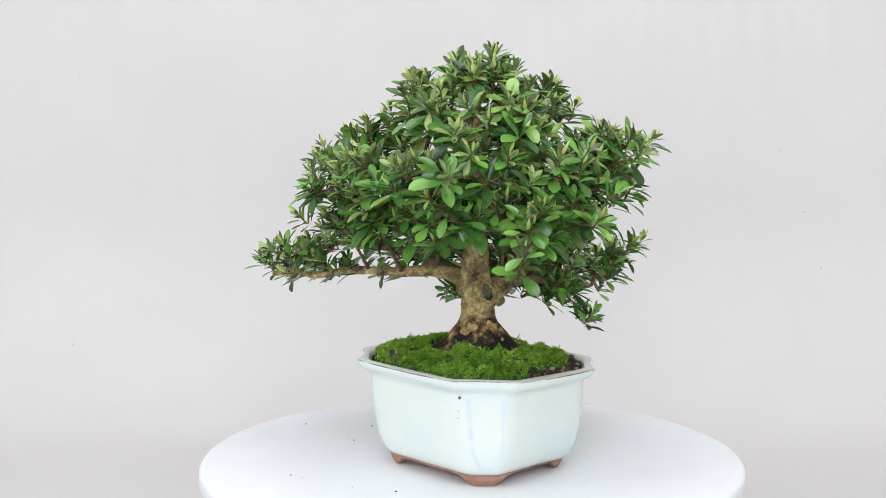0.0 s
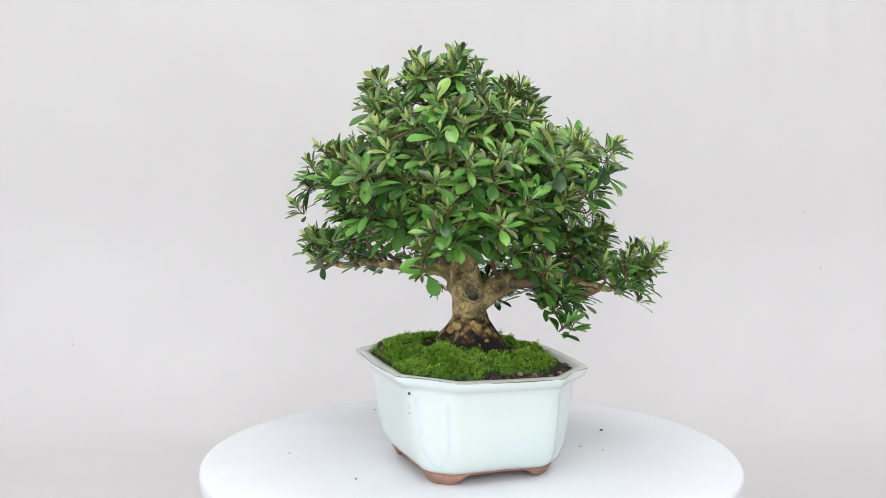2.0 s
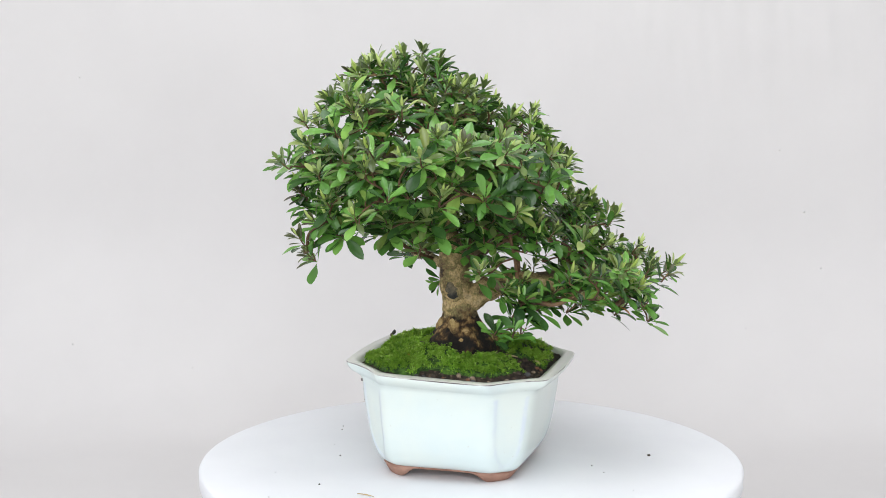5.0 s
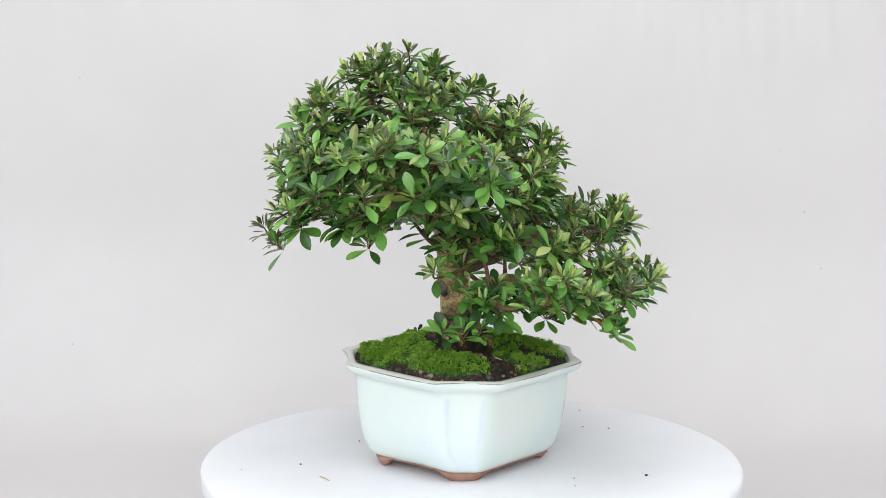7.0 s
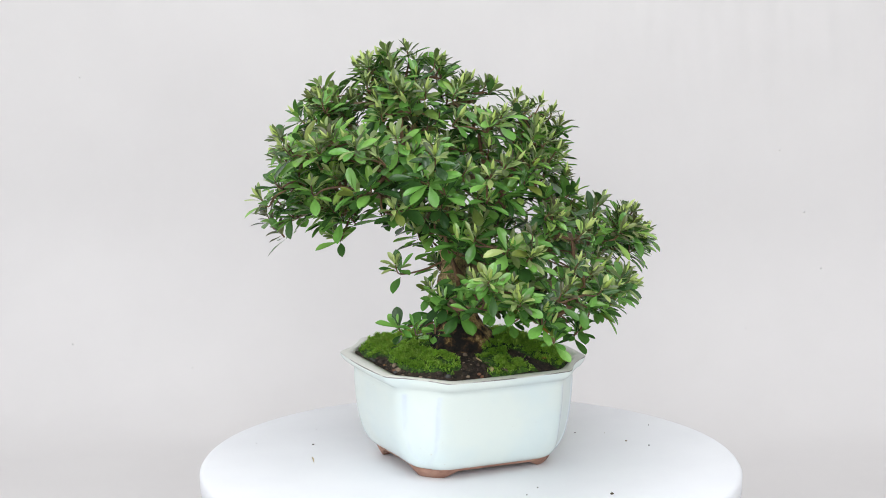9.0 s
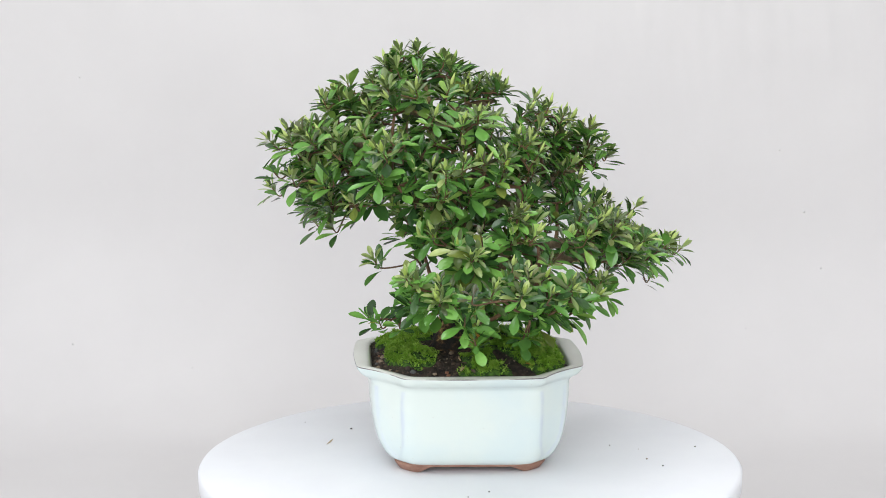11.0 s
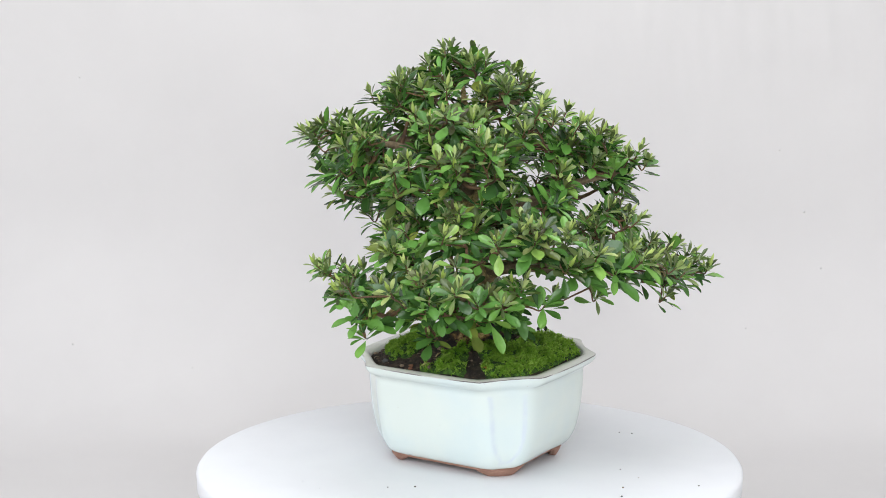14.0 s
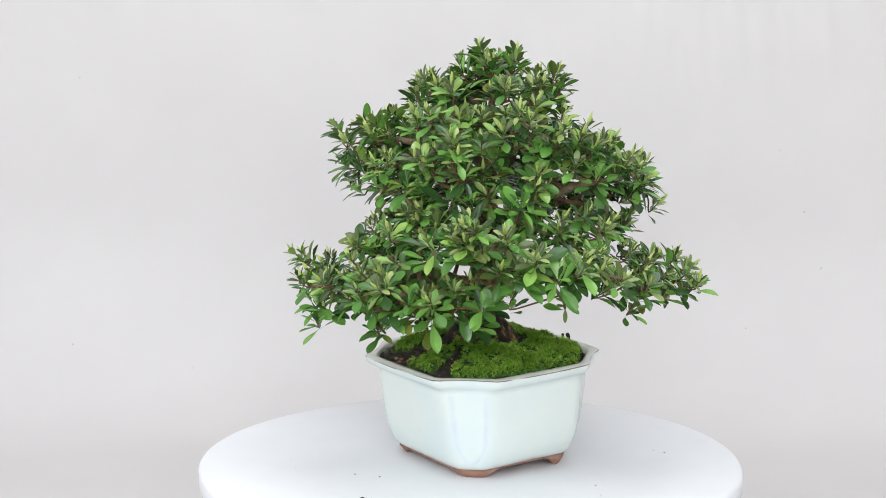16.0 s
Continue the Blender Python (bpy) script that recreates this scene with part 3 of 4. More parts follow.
TRUNK = [(0.0, -0.0165, 0.096, 0.0430), (0.0, -0.0170, 0.108, 0.0400), (0.0, -0.0175, 0.120, 0.0345), (0.0, -0.0185, 0.133, 0.0250), (0.0005, -0.0195, 0.147, 0.0170),
         (0.0, -0.0210, 0.160, 0.0155), (-0.001, -0.0225, 0.174, 0.0158), (-0.002, -0.0245, 0.190, 0.0142), (-0.002, -0.0280, 0.208, 0.0120), (-0.001, -0.0340, 0.232, 0.0105),
         (0.0, -0.0430, 0.262, 0.0085), (0.0, -0.0540, 0.300, 0.0065), (0.0, -0.0640, 0.340, 0.0040), (0.001, -0.0690, 0.368, 0.0014)]


def trunk_mesh(rows, lobes):
    """Trunk skin: root flare in lobes near the soil, gnarled above."""
    mesh = Mesh()
    seg = 48
    verts, faces = [], []
    for row in rows:
        x, y, z, r = row
        flare = max(0.0, 1 - (z - 0.1) / 0.045) if lobes else 0.0
        for k in range(seg):
            a = 2 * math.pi * k / seg
            d = Vector((math.cos(a), math.sin(a), 0))
            q = Vector((x, y, z)) + d * r
            g = 1 + flare * (0.13 * math.cos(5 * a + 0.7) + 0.07 * math.cos(9 * a + 2.0)) + 0.10 * noise.noise(q * 55) + 0.05 * noise.noise(q * 140) + 0.025 * noise.noise(q * 320)
            verts.append(Vector((x, y, z)) + d * r * g)
    for i in range(len(rows) - 1):
        for k in range(seg):
            a, b = i * seg + k, i * seg + (k + 1) % seg
            faces.append((a, b, b + seg, a + seg))
    mesh.add(verts, faces)
    return mesh


line = smooth_path(TRUNK, 8)
part("trunk", trunk_mesh(line, True), BARK_TRUNK, tree, "flared trunk, dark brown at the roots, grey-tan above")


def bulge(name, at, facing, wide, deep, mat, ring=0.0, label=""):
    """A healed cut or knob that sits in the bark."""
    out = Vector(facing).normalized()
    side = out.orthogonal().normalized()
    up = out.cross(side)
    mesh = Mesh()
    n, m = 18, 7
    verts, faces = [], []
    for i in range(m + 1):
        u = i / m
        for k in range(n):
            a = 2 * math.pi * k / n
            r = wide * (1 - u) * (1 + 0.75 * noise.noise(Vector((math.cos(a) * 1.3, math.sin(a) * 1.3, wide * 900))))
            lift = deep * (math.sin(math.pi * min(1, u * 1.7) / 2) if not ring else (math.sin(math.pi * min(1.0, u / ring)) * (1 if u < ring else 0) - (0.25 if u >= ring else 0)))
            verts.append(Vector(at) + side * (r * math.cos(a)) + up * (r * math.sin(a)) + out * (lift - 0.0015))
    for i in range(m):
        for k in range(n):
            a, b = i * n + k, i * n + (k + 1) % n
            faces.append((a, b, b + n, a + n))
    mesh.add(verts, faces)
    part(name, mesh, mat, tree, label)


# healed cuts on the trunk
bulge("pruning_scar", (0.0105, -0.0352, 0.1735), (0.6, -0.8, 0.05), 0.0072, 0.0012, SCAR, 0.0, "black healed pruning scar")
bulge("pruning_scar", (0.0112, -0.0345, 0.1680), (0.62, -0.78, 0.0), 0.0050, 0.0014, SCAR, 0.0)
bulge("scar_ring", (0.0104, -0.0346, 0.1715), (0.6, -0.8, 0.05), 0.0108, 0.0026, BARK_TRUNK, 0.34, "raised bark ring round the scar")
bulge("root_knob", (0.001, -0.0450, 0.126), (0.05, -0.9, 0.45), 0.0100, 0.0040, BARK_BASE, 0.55, "tan healed knob on the root flare")
bulge("root_knob", (-0.008, -0.0385, 0.138), (-0.25, -0.9, 0.4), 0.0080, 0.0030, BARK_BASE, 0.0)
bulge("root_knob", (0.014, -0.0370, 0.139), (0.5, -0.75, 0.4), 0.0065, 0.0026, BARK_BASE, 0.0)
bulge("root_knob", (0.026, -0.0260, 0.125), (0.9, -0.35, 0.4), 0.0090, 0.0030, BARK_BASE, 0.0)
bulge("branch_collar", (-0.0145, -0.0235, 0.178), (-0.95, -0.1, 0.1), 0.0105, 0.0075, BARK_TRUNK, 0.0)

BOUGHS = {
    "west_low": [(-0.008, -0.021, 0.180, 0.0085), (-0.035, -0.014, 0.190, 0.0065), (-0.080, -0.003, 0.1875, 0.0048), (-0.125, 0.013, 0.1865, 0.0036), (-0.160, 0.018, 0.1805, 0.0032), (-0.180, 0.026, 0.1835, 0.0030), (-0.203, 0.031, 0.180, 0.0026)],
    "low_big": [(0.004, -0.014, 0.160, 0.0125), (0.022, 0.003, 0.174, 0.0105), (0.048, 0.030, 0.183, 0.0085), (0.080, 0.066, 0.172, 0.0060), (0.104, 0.090, 0.163, 0.0026)],
    "low_north": [(0.040, 0.022, 0.181, 0.0060), (0.036, 0.070, 0.184, 0.0050), (0.035, 0.112, 0.184, 0.0035), (0.044, 0.142, 0.186, 0.0025)],
    "low_east": [(0.026, 0.006, 0.177, 0.0060), (0.060, 0.004, 0.179, 0.0045), (0.098, 0.006, 0.172, 0.0028)],
    "front": [(0.0, -0.036, 0.238, 0.0060), (0.014, -0.095, 0.258, 0.0048), (0.028, -0.155, 0.247, 0.0034), (0.037, -0.200, 0.226, 0.0022)],
    "west_high": [(-0.002, -0.030, 0.216, 0.0068), (-0.050, -0.002, 0.252, 0.0054), (-0.100, 0.021, 0.276, 0.0036), (-0.140, 0.032, 0.284, 0.0016)],
    "east_high": [(0.0, -0.044, 0.266, 0.0060), (0.045, -0.048, 0.298, 0.0048), (0.098, -0.044, 0.313, 0.0026)],
    "south_east": [(0.0, -0.048, 0.282, 0.0055), (0.045, -0.085, 0.306, 0.0044), (0.105, -0.108, 0.316, 0.0026)],
    "north_high": [(0.0, -0.042, 0.260, 0.0055), (0.018, 0.012, 0.284, 0.0044), (0.030, 0.048, 0.285, 0.0026)],
    "north_mid": [(-0.003, -0.026, 0.202, 0.0066), (-0.026, 0.036, 0.211, 0.0054), (-0.036, 0.092, 0.222, 0.0040), (-0.034, 0.130, 0.226, 0.0026)],
    "south_west": [(0.0, -0.053, 0.298, 0.0052), (-0.055, -0.085, 0.304, 0.0040), (-0.100, -0.080, 0.298, 0.0026)],
    "south": [(0.0, -0.048, 0.280, 0.0052), (-0.010, -0.115, 0.286, 0.0042), (0.0, -0.168, 0.300, 0.0026)],
    "west_mid": [(-0.010, -0.021, 0.186, 0.0062), (-0.065, 0.046, 0.198, 0.0050), (-0.125, 0.086, 0.204, 0.0036), (-0.160, 0.080, 0.200, 0.0024)],
    "top": [(0.0, -0.060, 0.330, 0.0040), (-0.022, -0.038, 0.345, 0.0032), (-0.045, -0.020, 0.350, 0.0022)],
    "top_front": [(0.0, -0.062, 0.335, 0.0040), (0.028, -0.100, 0.348, 0.0030), (0.045, -0.135, 0.350, 0.0020)],
}
anchors = [Vector(row[:3]) for row in line if row[2] > 0.25]
for name, nodes in BOUGHS.items():
    path = smooth_path(nodes, 7)
    anchors += [Vector(row[:3]) for row in path[6:]]
    m = Mesh()
    tube(m, path, 14, 0.30, 120.0)
    part("limb", m, BARK_TRUNK if nodes[0][3] > 0.008 else LIMB, tree)


# leaves: blade with a folded midrib, widest past the middle
SHAPE = [(0.0, 0.05), (0.12, 0.14), (0.28, 0.44), (0.45, 0.78), (0.62, 0.98), (0.78, 0.94), (0.92, 0.58), (1.0, 0.06)]


def leaf_points(length, width, curl, fold):
    verts, faces = [], []
    for u, w in SHAPE:
        z = -curl * length * u * u
        h = width * w / 2
        lift = fold * h
        y = length * u
        verts += [(-h, y, z + lift), (-h * 0.5, y, z + lift * 0.42), (0, y, z), (h * 0.5, y, z + lift * 0.42), (h, y, z + lift)]
    for i in range(len(SHAPE) - 1):
        for k in range(4):
            a = i * 5 + k
            faces.append((a, a + 1, a + 6, a + 5))
    return verts, faces


KINDS = [leaf_points(1.0, w, c, f) for w, c, f in ((0.36, 0.10, 0.35), (0.42, 0.20, 0.25), (0.33, 0.02, 0.45), (0.39, 0.32, 0.3), (0.30, -0.08, 0.5), (0.44, 0.12, 0.15))]
SKIN = {"mature": LEAF, "young": YOUNG, "bronze": BRONZE}
LEAF_DATA = {}
for age, skin in SKIN.items():
    LEAF_DATA[age] = []
    for verts, faces in KINDS:
        m = Mesh()
        m.add(verts, faces)
        LEAF_DATA[age].append(m.data("leaf"))
        LEAF_DATA[age][-1].materials.append(skin)


def new_foliage():
    return {age: Mesh() for age in SKIN}


def foliage_parts(foliage, parent):
    for age, mesh in foliage.items():
        if mesh.v:
            part("foliage" if age == "mature" else "young_foliage", mesh, SKIN[age], parent, kind="stuff")


def bud_mesh():
    m = Mesh()
    tube(m, [(0, 0, 0, 0.10), (0, 0, 0.15, 0.135), (0, 0, 0.40, 0.150), (0.01, 0, 0.65, 0.105), (0.02, 0.01, 0.88, 0.045), (0.03, 0.01, 1.0, 0.008)], 7)
    d = m.data("bud")
    d.materials.append(BUD)
    return d


BUD_DATA = bud_mesh()
grow = random.Random(11)
single = {"leaf": 0, "bud": 0}
bud_rest = Mesh()
hung = []


def hang_on(branch):
    """The single leaves and buds made last belong to this branch."""
    for ob in hung:
        ob.parent = branch
    hung.clear()


def axes(forward, up):
    """A frame whose y runs along forward and whose z is near up."""
    y = forward.normalized()
    x = y.cross(up)
    x = x.normalized() if x.length > 1e-5 else y.orthogonal().normalized()
    return Matrix((x, y, x.cross(y))).transposed().to_4x4()


def place_leaf(foliage, age, at, forward, up, length, broad, apart):
    kind = grow.randrange(len(KINDS))
    m = Matrix.Translation(at) @ axes(forward, up) @ Matrix.Diagonal((length * broad, length, length, 1))
    if apart and single["leaf"] < 300:
        single["leaf"] += 1
        ob = new("leaf", LEAF_DATA[age][kind])
        ob.matrix_basis = m
        hung.append(ob)
    else:
        verts, faces = KINDS[kind]
        foliage[age].add([m @ Vector(q) for q in verts], faces)


def shoot(foliage, twigs, root, tip, axis, size, apart, bud=0.5):
    """One shoot: a twig from root to tip, broad old leaves below and narrow young leaves round the bud. Returns a point half way up."""
    axis = axis.normalized()
    far = (tip - root).length
    mid = root.lerp(tip, 0.5) + Vector((grow.uniform(-1, 1), grow.uniform(-1, 1), grow.uniform(-1.6, 0.0))) * 0.13 * far
    near = tip - axis * min(0.012, 0.4 * far)
    tube(twigs, smooth_path([(*root, 0.0011), (*mid, 0.0009), (*near, 0.0008), (*tip, 0.0006)], 4), 5, cap=False)
    side = axis.orthogonal().normalized()
    other = axis.cross(side)
    shaded = bud < 0.5
    turn = grow.uniform(0, 6.28)
    tender = "bronze" if grow.random() < (0.04 if shaded else 0.12) else "young"
    count = grow.randint(4, 6) if shaded else grow.randint(8, 12)
    for k in range(count):
        f = k / (count - 1)
        a = turn + k * 2.39996
        out = side * math.cos(a) + other * math.sin(a)
        open_ = radians(14 + 56 * f + grow.uniform(-13, 13))
        d = axis * math.cos(open_) + out * math.sin(open_)
        length = size * (0.62 + 0.36 * f) * grow.uniform(0.75, 1.25) * (1.15 if shaded else 1.0)
        at = tip - axis * (min(0.007, 0.3 * far) * f * f) + out * 0.0006
        place_leaf(foliage, "mature" if shaded else tender, at, d, axis + Vector((0, 0, 0.5)) + out * grow.uniform(-0.4, 0.15), length, grow.uniform(0.66, 0.98), apart)
    count = grow.randint(4, 6)
    for k in range(count):
        a = turn + 1.1 + k * 2.39996
        out = side * math.cos(a) + other * math.sin(a)
        open_ = radians(grow.uniform(45, 90))
        d = axis * math.cos(open_) + out * math.sin(open_)
        d.z -= grow.uniform(-0.05, 0.22) if tip.z > 0.215 else grow.uniform(-0.1, 0.06)
        length = size * grow.uniform(0.90, 1.48)
        at = tip - axis * min(grow.uniform(0.004, 0.016), 0.5 * far) + out * 0.0008
        place_leaf(foliage, "mature", at, d, axis + Vector((0, 0, 0.6)) + out * grow.uniform(-0.4, 0.15), length, grow.uniform(0.92, 1.22), apart)
    if grow.random() < bud:
        for b in range(1 if grow.random() < 0.65 else 2):
            tilt = axis + side * grow.uniform(-0.25, 0.25) + other * grow.uniform(-0.25, 0.25) + Vector((0, 0, 0.25))
            tall = grow.uniform(0.0085, 0.0145)
            m = Matrix.Translation(tip + axis * 0.003) @ tilt.to_track_quat("Z", "Y").to_matrix().to_4x4() @ Matrix.Diagonal((tall * 0.88, tall * 0.88, tall, 1))
            if single["bud"] < 300 and grow.random() < 0.55:
                single["bud"] += 1
                ob = new("bud", BUD_DATA)
                ob.matrix_basis = m
                hung.append(ob)
            else:
                bud_rest.add([m @ v.co for v in BUD_DATA.vertices], [tuple(f.vertices) for f in BUD_DATA.polygons])
    return mid


def outward(q):
    """The way a shoot points: away from the trunk and up."""
    core = Vector((0.0, -0.02 - 0.2 * max(0.0, min(0.4, q.z) - 0.2), q.z - 0.055))
    d = (q - core).normalized()
    return (d * 0.75 + Vector((grow.uniform(-0.35, 0.35), grow.uniform(-0.35, 0.35), 0.55 + grow.uniform(-0.2, 0.2)))).normalized()


def nearest_anchor(q):
    return min(anchors, key=lambda a: (a - q).length + 1.2 * max(0.0, a.z - q.z + 0.01))


def pad(cx, cy, cz, rx, ry, rz, count, size=0.0186, tips=()):
    """A cushion of foliage: a stem from the nearest limb, branching into shoots that spread through an ellipsoid."""
    foliage, twigs = new_foliage(), Mesh()
    cz += 0.003
    heart = Vector((cx, cy, cz - 0.35 * rz))
    a = nearest_anchor(heart)
    bend = a.lerp(heart, 0.5) + Vector((grow.uniform(-0.1, 0.1), grow.uniform(-0.1, 0.1), -0.12)) * (heart - a).length
    stem = smooth_path([(*a, 0.0024), (*bend, 0.0020), (*heart, 0.0014)], 5)
    tube(twigs, stem, 6, 0.15, 150)
    nodes = [Vector(row[:3]) for row in stem[3:]]
    wanted = []
    for k in range(count):
        while True:
            q = Vector((grow.uniform(-1, 1), grow.uniform(-1, 1), grow.uniform(-1, 1)))
            if 0.35 < q.length < 0.93:
                break
        grown = size * grow.uniform(0.8, 1.15) * (1.12 if q.z < -0.15 else (1.05 if q.z < 0.25 else 0.88))
        wanted.append((Vector((cx + q.x * rx, cy + q.y * ry, cz + q.z * rz)), grown, k < 1, 0.72 if q.z > -0.1 else 0.22))
    wanted += [(Vector(t), size * 0.95, True, 0.8 if t[2] > 0.168 else 0.2) for t in tips]
    wanted.sort(key=lambda w: (w[0] - heart).length)
    for tip, grown, apart, bud in wanted:
        reach = (tip - heart).length
        root = min((n for n in nodes if (n - heart).length <= reach * 0.8 + 0.002), key=lambda n: (n - tip).length + 0.6 * max(0.0, n.z - tip.z + 0.006), default=heart)
        nodes.append(shoot(foliage, twigs, root, tip, outward(tip), grown, apart, bud))
    hang_on(part("branch", twigs, TWIG, tree))
    foliage_parts(foliage, tree)


pad(0.001, -0.073, 0.380, 0.038, 0.047, 0.019, 11, tips=[(0.013, -0.067, 0.400), (0.001, -0.043, 0.391), (-0.047, -0.058, 0.376)])
pad(-0.036, -0.096, 0.353, 0.031, 0.043, 0.035, 11, tips=[(-0.060, -0.088, 0.374), (-0.052, -0.108, 0.378), (-0.066, -0.098, 0.366)])
pad(0.056, -0.057, 0.347, 0.033, 0.044, 0.031, 11, tips=[(0.079, -0.069, 0.344), (0.060, -0.061, 0.366), (0.047, -0.096, 0.371)])
pad(-0.039, -0.026, 0.353, 0.045, 0.036, 0.027, 11, tips=[(-0.015, -0.023, 0.357)])
pad(0.043, -0.137, 0.342, 0.041, 0.039, 0.030, 11, tips=[(0.053, -0.149, 0.338), (0.045, -0.143, 0.356), (0.085, -0.126, 0.354), (-0.009, -0.153, 0.358)])
pad(0.025, 0.009, 0.330, 0.044, 0.035, 0.026, 11, tips=[(0.035, 0.012, 0.330), (0.028, -0.011, 0.365)])
pad(-0.055, 0.028, 0.326, 0.041, 0.034, 0.026, 11, tips=[(-0.051, 0.035, 0.342), (-0.085, 0.021, 0.313)])
pad(0.117, -0.100, 0.319, 0.034, 0.043, 0.028, 11, tips=[(0.126, -0.071, 0.324), (0.137, -0.096, 0.323), (0.110, -0.104, 0.330), (0.147, -0.105, 0.318), (0.123, -0.115, 0.301), (0.143, -0.139, 0.316), (0.160, -0.062, 0.320)])
pad(0.002, -0.167, 0.312, 0.050, 0.027, 0.035, 11, tips=[(-0.005, -0.178, 0.319), (0.046, -0.190, 0.296), (0.027, -0.171, 0.314), (-0.024, -0.196, 0.302)])
pad(-0.097, -0.070, 0.298, 0.039, 0.044, 0.029, 11)
pad(0.110, -0.011, 0.299, 0.033, 0.036, 0.034, 11, tips=[(0.114, -0.041, 0.326)])
pad(-0.120, 0.020, 0.292, 0.040, 0.040, 0.033, 11, tips=[(-0.158, 0.036, 0.294)])
pad(0.096, -0.148, 0.295, 0.035, 0.031, 0.039, 11, tips=[(0.070, -0.165, 0.301), (0.071, -0.177, 0.316), (0.104, -0.182, 0.264)])
pad(-0.062, -0.128, 0.291, 0.035, 0.033, 0.034, 11)
pad(0.060, 0.036, 0.281, 0.036, 0.034, 0.033, 11, tips=[(0.084, 0.028, 0.272)])
pad(0.009, 0.060, 0.285, 0.038, 0.028, 0.037, 11, tips=[(-0.014, 0.043, 0.289), (-0.015, 0.053, 0.317)])
pad(0.120, -0.065, 0.287, 0.027, 0.041, 0.036, 11, tips=[(0.133, -0.036, 0.263), (0.107, -0.034, 0.265), (0.151, -0.044, 0.311), (0.137, -0.115, 0.282)])
pad(-0.143, -0.037, 0.275, 0.024, 0.042, 0.031, 11, tips=[(-0.128, -0.043, 0.267), (-0.165, -0.063, 0.249)])
pad(-0.052, 0.056, 0.262, 0.036, 0.032, 0.031, 11)
pad(-0.015, -0.158, 0.269, 0.036, 0.030, 0.030, 11, tips=[(-0.019, -0.150, 0.249), (-0.007, -0.156, 0.266)])
pad(0.044, -0.171, 0.262, 0.036, 0.026, 0.032, 11, tips=[(0.043, -0.192, 0.254), (0.040, -0.206, 0.240), (0.035, -0.195, 0.223), (0.066, -0.158, 0.264)])
pad(0.067, -0.110, 0.253, 0.048, 0.037, 0.019, 11, tips=[(0.091, -0.110, 0.231)])
pad(-0.095, -0.072, 0.256, 0.036, 0.035, 0.030, 11)
pad(0.032, 0.103, 0.235, 0.035, 0.033, 0.031, 11, tips=[(0.041, 0.085, 0.255), (0.005, 0.115, 0.231), (0.014, 0.145, 0.235), (0.023, 0.081, 0.189)])
pad(-0.118, 0.062, 0.235, 0.036, 0.042, 0.023, 11, tips=[(-0.076, 0.068, 0.231), (-0.102, 0.069, 0.223), (-0.156, 0.060, 0.221)])
pad(-0.032, 0.120, 0.232, 0.037, 0.035, 0.026, 11, tips=[(-0.035, 0.142, 0.233), (-0.023, 0.104, 0.237), (-0.035, 0.127, 0.219), (-0.052, 0.146, 0.212)])
pad(0.074, -0.008, 0.240, 0.025, 0.041, 0.033, 11, tips=[(0.092, -0.050, 0.205), (0.063, -0.021, 0.204), (0.047, 0.028, 0.229)])
pad(-0.038, -0.097, 0.247, 0.044, 0.035, 0.024, 9)
pad(0.080, 0.054, 0.224, 0.026, 0.044, 0.027, 11, tips=[(0.096, 0.086, 0.222), (0.100, 0.082, 0.220), (0.056, 0.072, 0.189)])
pad(0.026, -0.025, 0.236, 0.033, 0.031, 0.030, 7)
pad(-0.118, -0.014, 0.225, 0.034, 0.032, 0.034, 7)
pad(-0.088, 0.119, 0.213, 0.032, 0.031, 0.035, 11, tips=[(-0.124, 0.137, 0.216)])
pad(-0.041, -0.013, 0.226, 0.040, 0.033, 0.022, 9)
pad(-0.131, 0.098, 0.205, 0.032, 0.029, 0.023, 9, tips=[(-0.158, 0.128, 0.206)], size=0.0168)
pad(-0.150, 0.023, 0.199, 0.033, 0.034, 0.029, 9, tips=[(-0.190, 0.013, 0.211), (-0.132, 0.060, 0.183)], size=0.0168)
pad(0.094, 0.125, 0.188, 0.037, 0.027, 0.029, 9, tips=[(0.069, 0.119, 0.150), (0.114, 0.122, 0.197), (0.143, 0.123, 0.197), (0.066, 0.122, 0.155), (0.110, 0.152, 0.197)], size=0.0168)
pad(-0.180, 0.056, 0.190, 0.031, 0.036, 0.021, 9, tips=[(-0.206, 0.055, 0.201), (-0.194, 0.026, 0.211), (-0.205, 0.031, 0.203), (-0.166, 0.076, 0.183), (-0.216, 0.052, 0.192), (-0.162, 0.089, 0.173), (-0.177, 0.099, 0.197), (-0.186, 0.013, 0.183)], size=0.0168)
pad(0.044, 0.138, 0.187, 0.032, 0.029, 0.031, 9, tips=[(0.061, 0.130, 0.190), (0.049, 0.155, 0.199), (0.076, 0.156, 0.192)], size=0.0168)
pad(0.117, 0.040, 0.186, 0.029, 0.030, 0.028, 9, tips=[(0.117, 0.032, 0.198)], size=0.0168)
pad(-0.068, 0.045, 0.194, 0.043, 0.043, 0.014, 5, tips=[(-0.099, 0.078, 0.174), (-0.052, 0.097, 0.179)], size=0.0168)
pad(0.123, 0.089, 0.185, 0.027, 0.031, 0.035, 9, tips=[(0.164, 0.064, 0.208), (0.155, 0.067, 0.201), (0.142, 0.083, 0.191), (0.156, 0.060, 0.207), (0.129, 0.113, 0.154)], size=0.0168)
pad(-0.006, 0.128, 0.184, 0.034, 0.026, 0.035, 9, tips=[(0.010, 0.155, 0.183)], size=0.0168)
pad(0.088, 0.006, 0.176, 0.037, 0.030, 0.028, 11, tips=[(0.108, -0.042, 0.152), (0.110, -0.025, 0.150), (0.102, -0.007, 0.150)], size=0.0168)
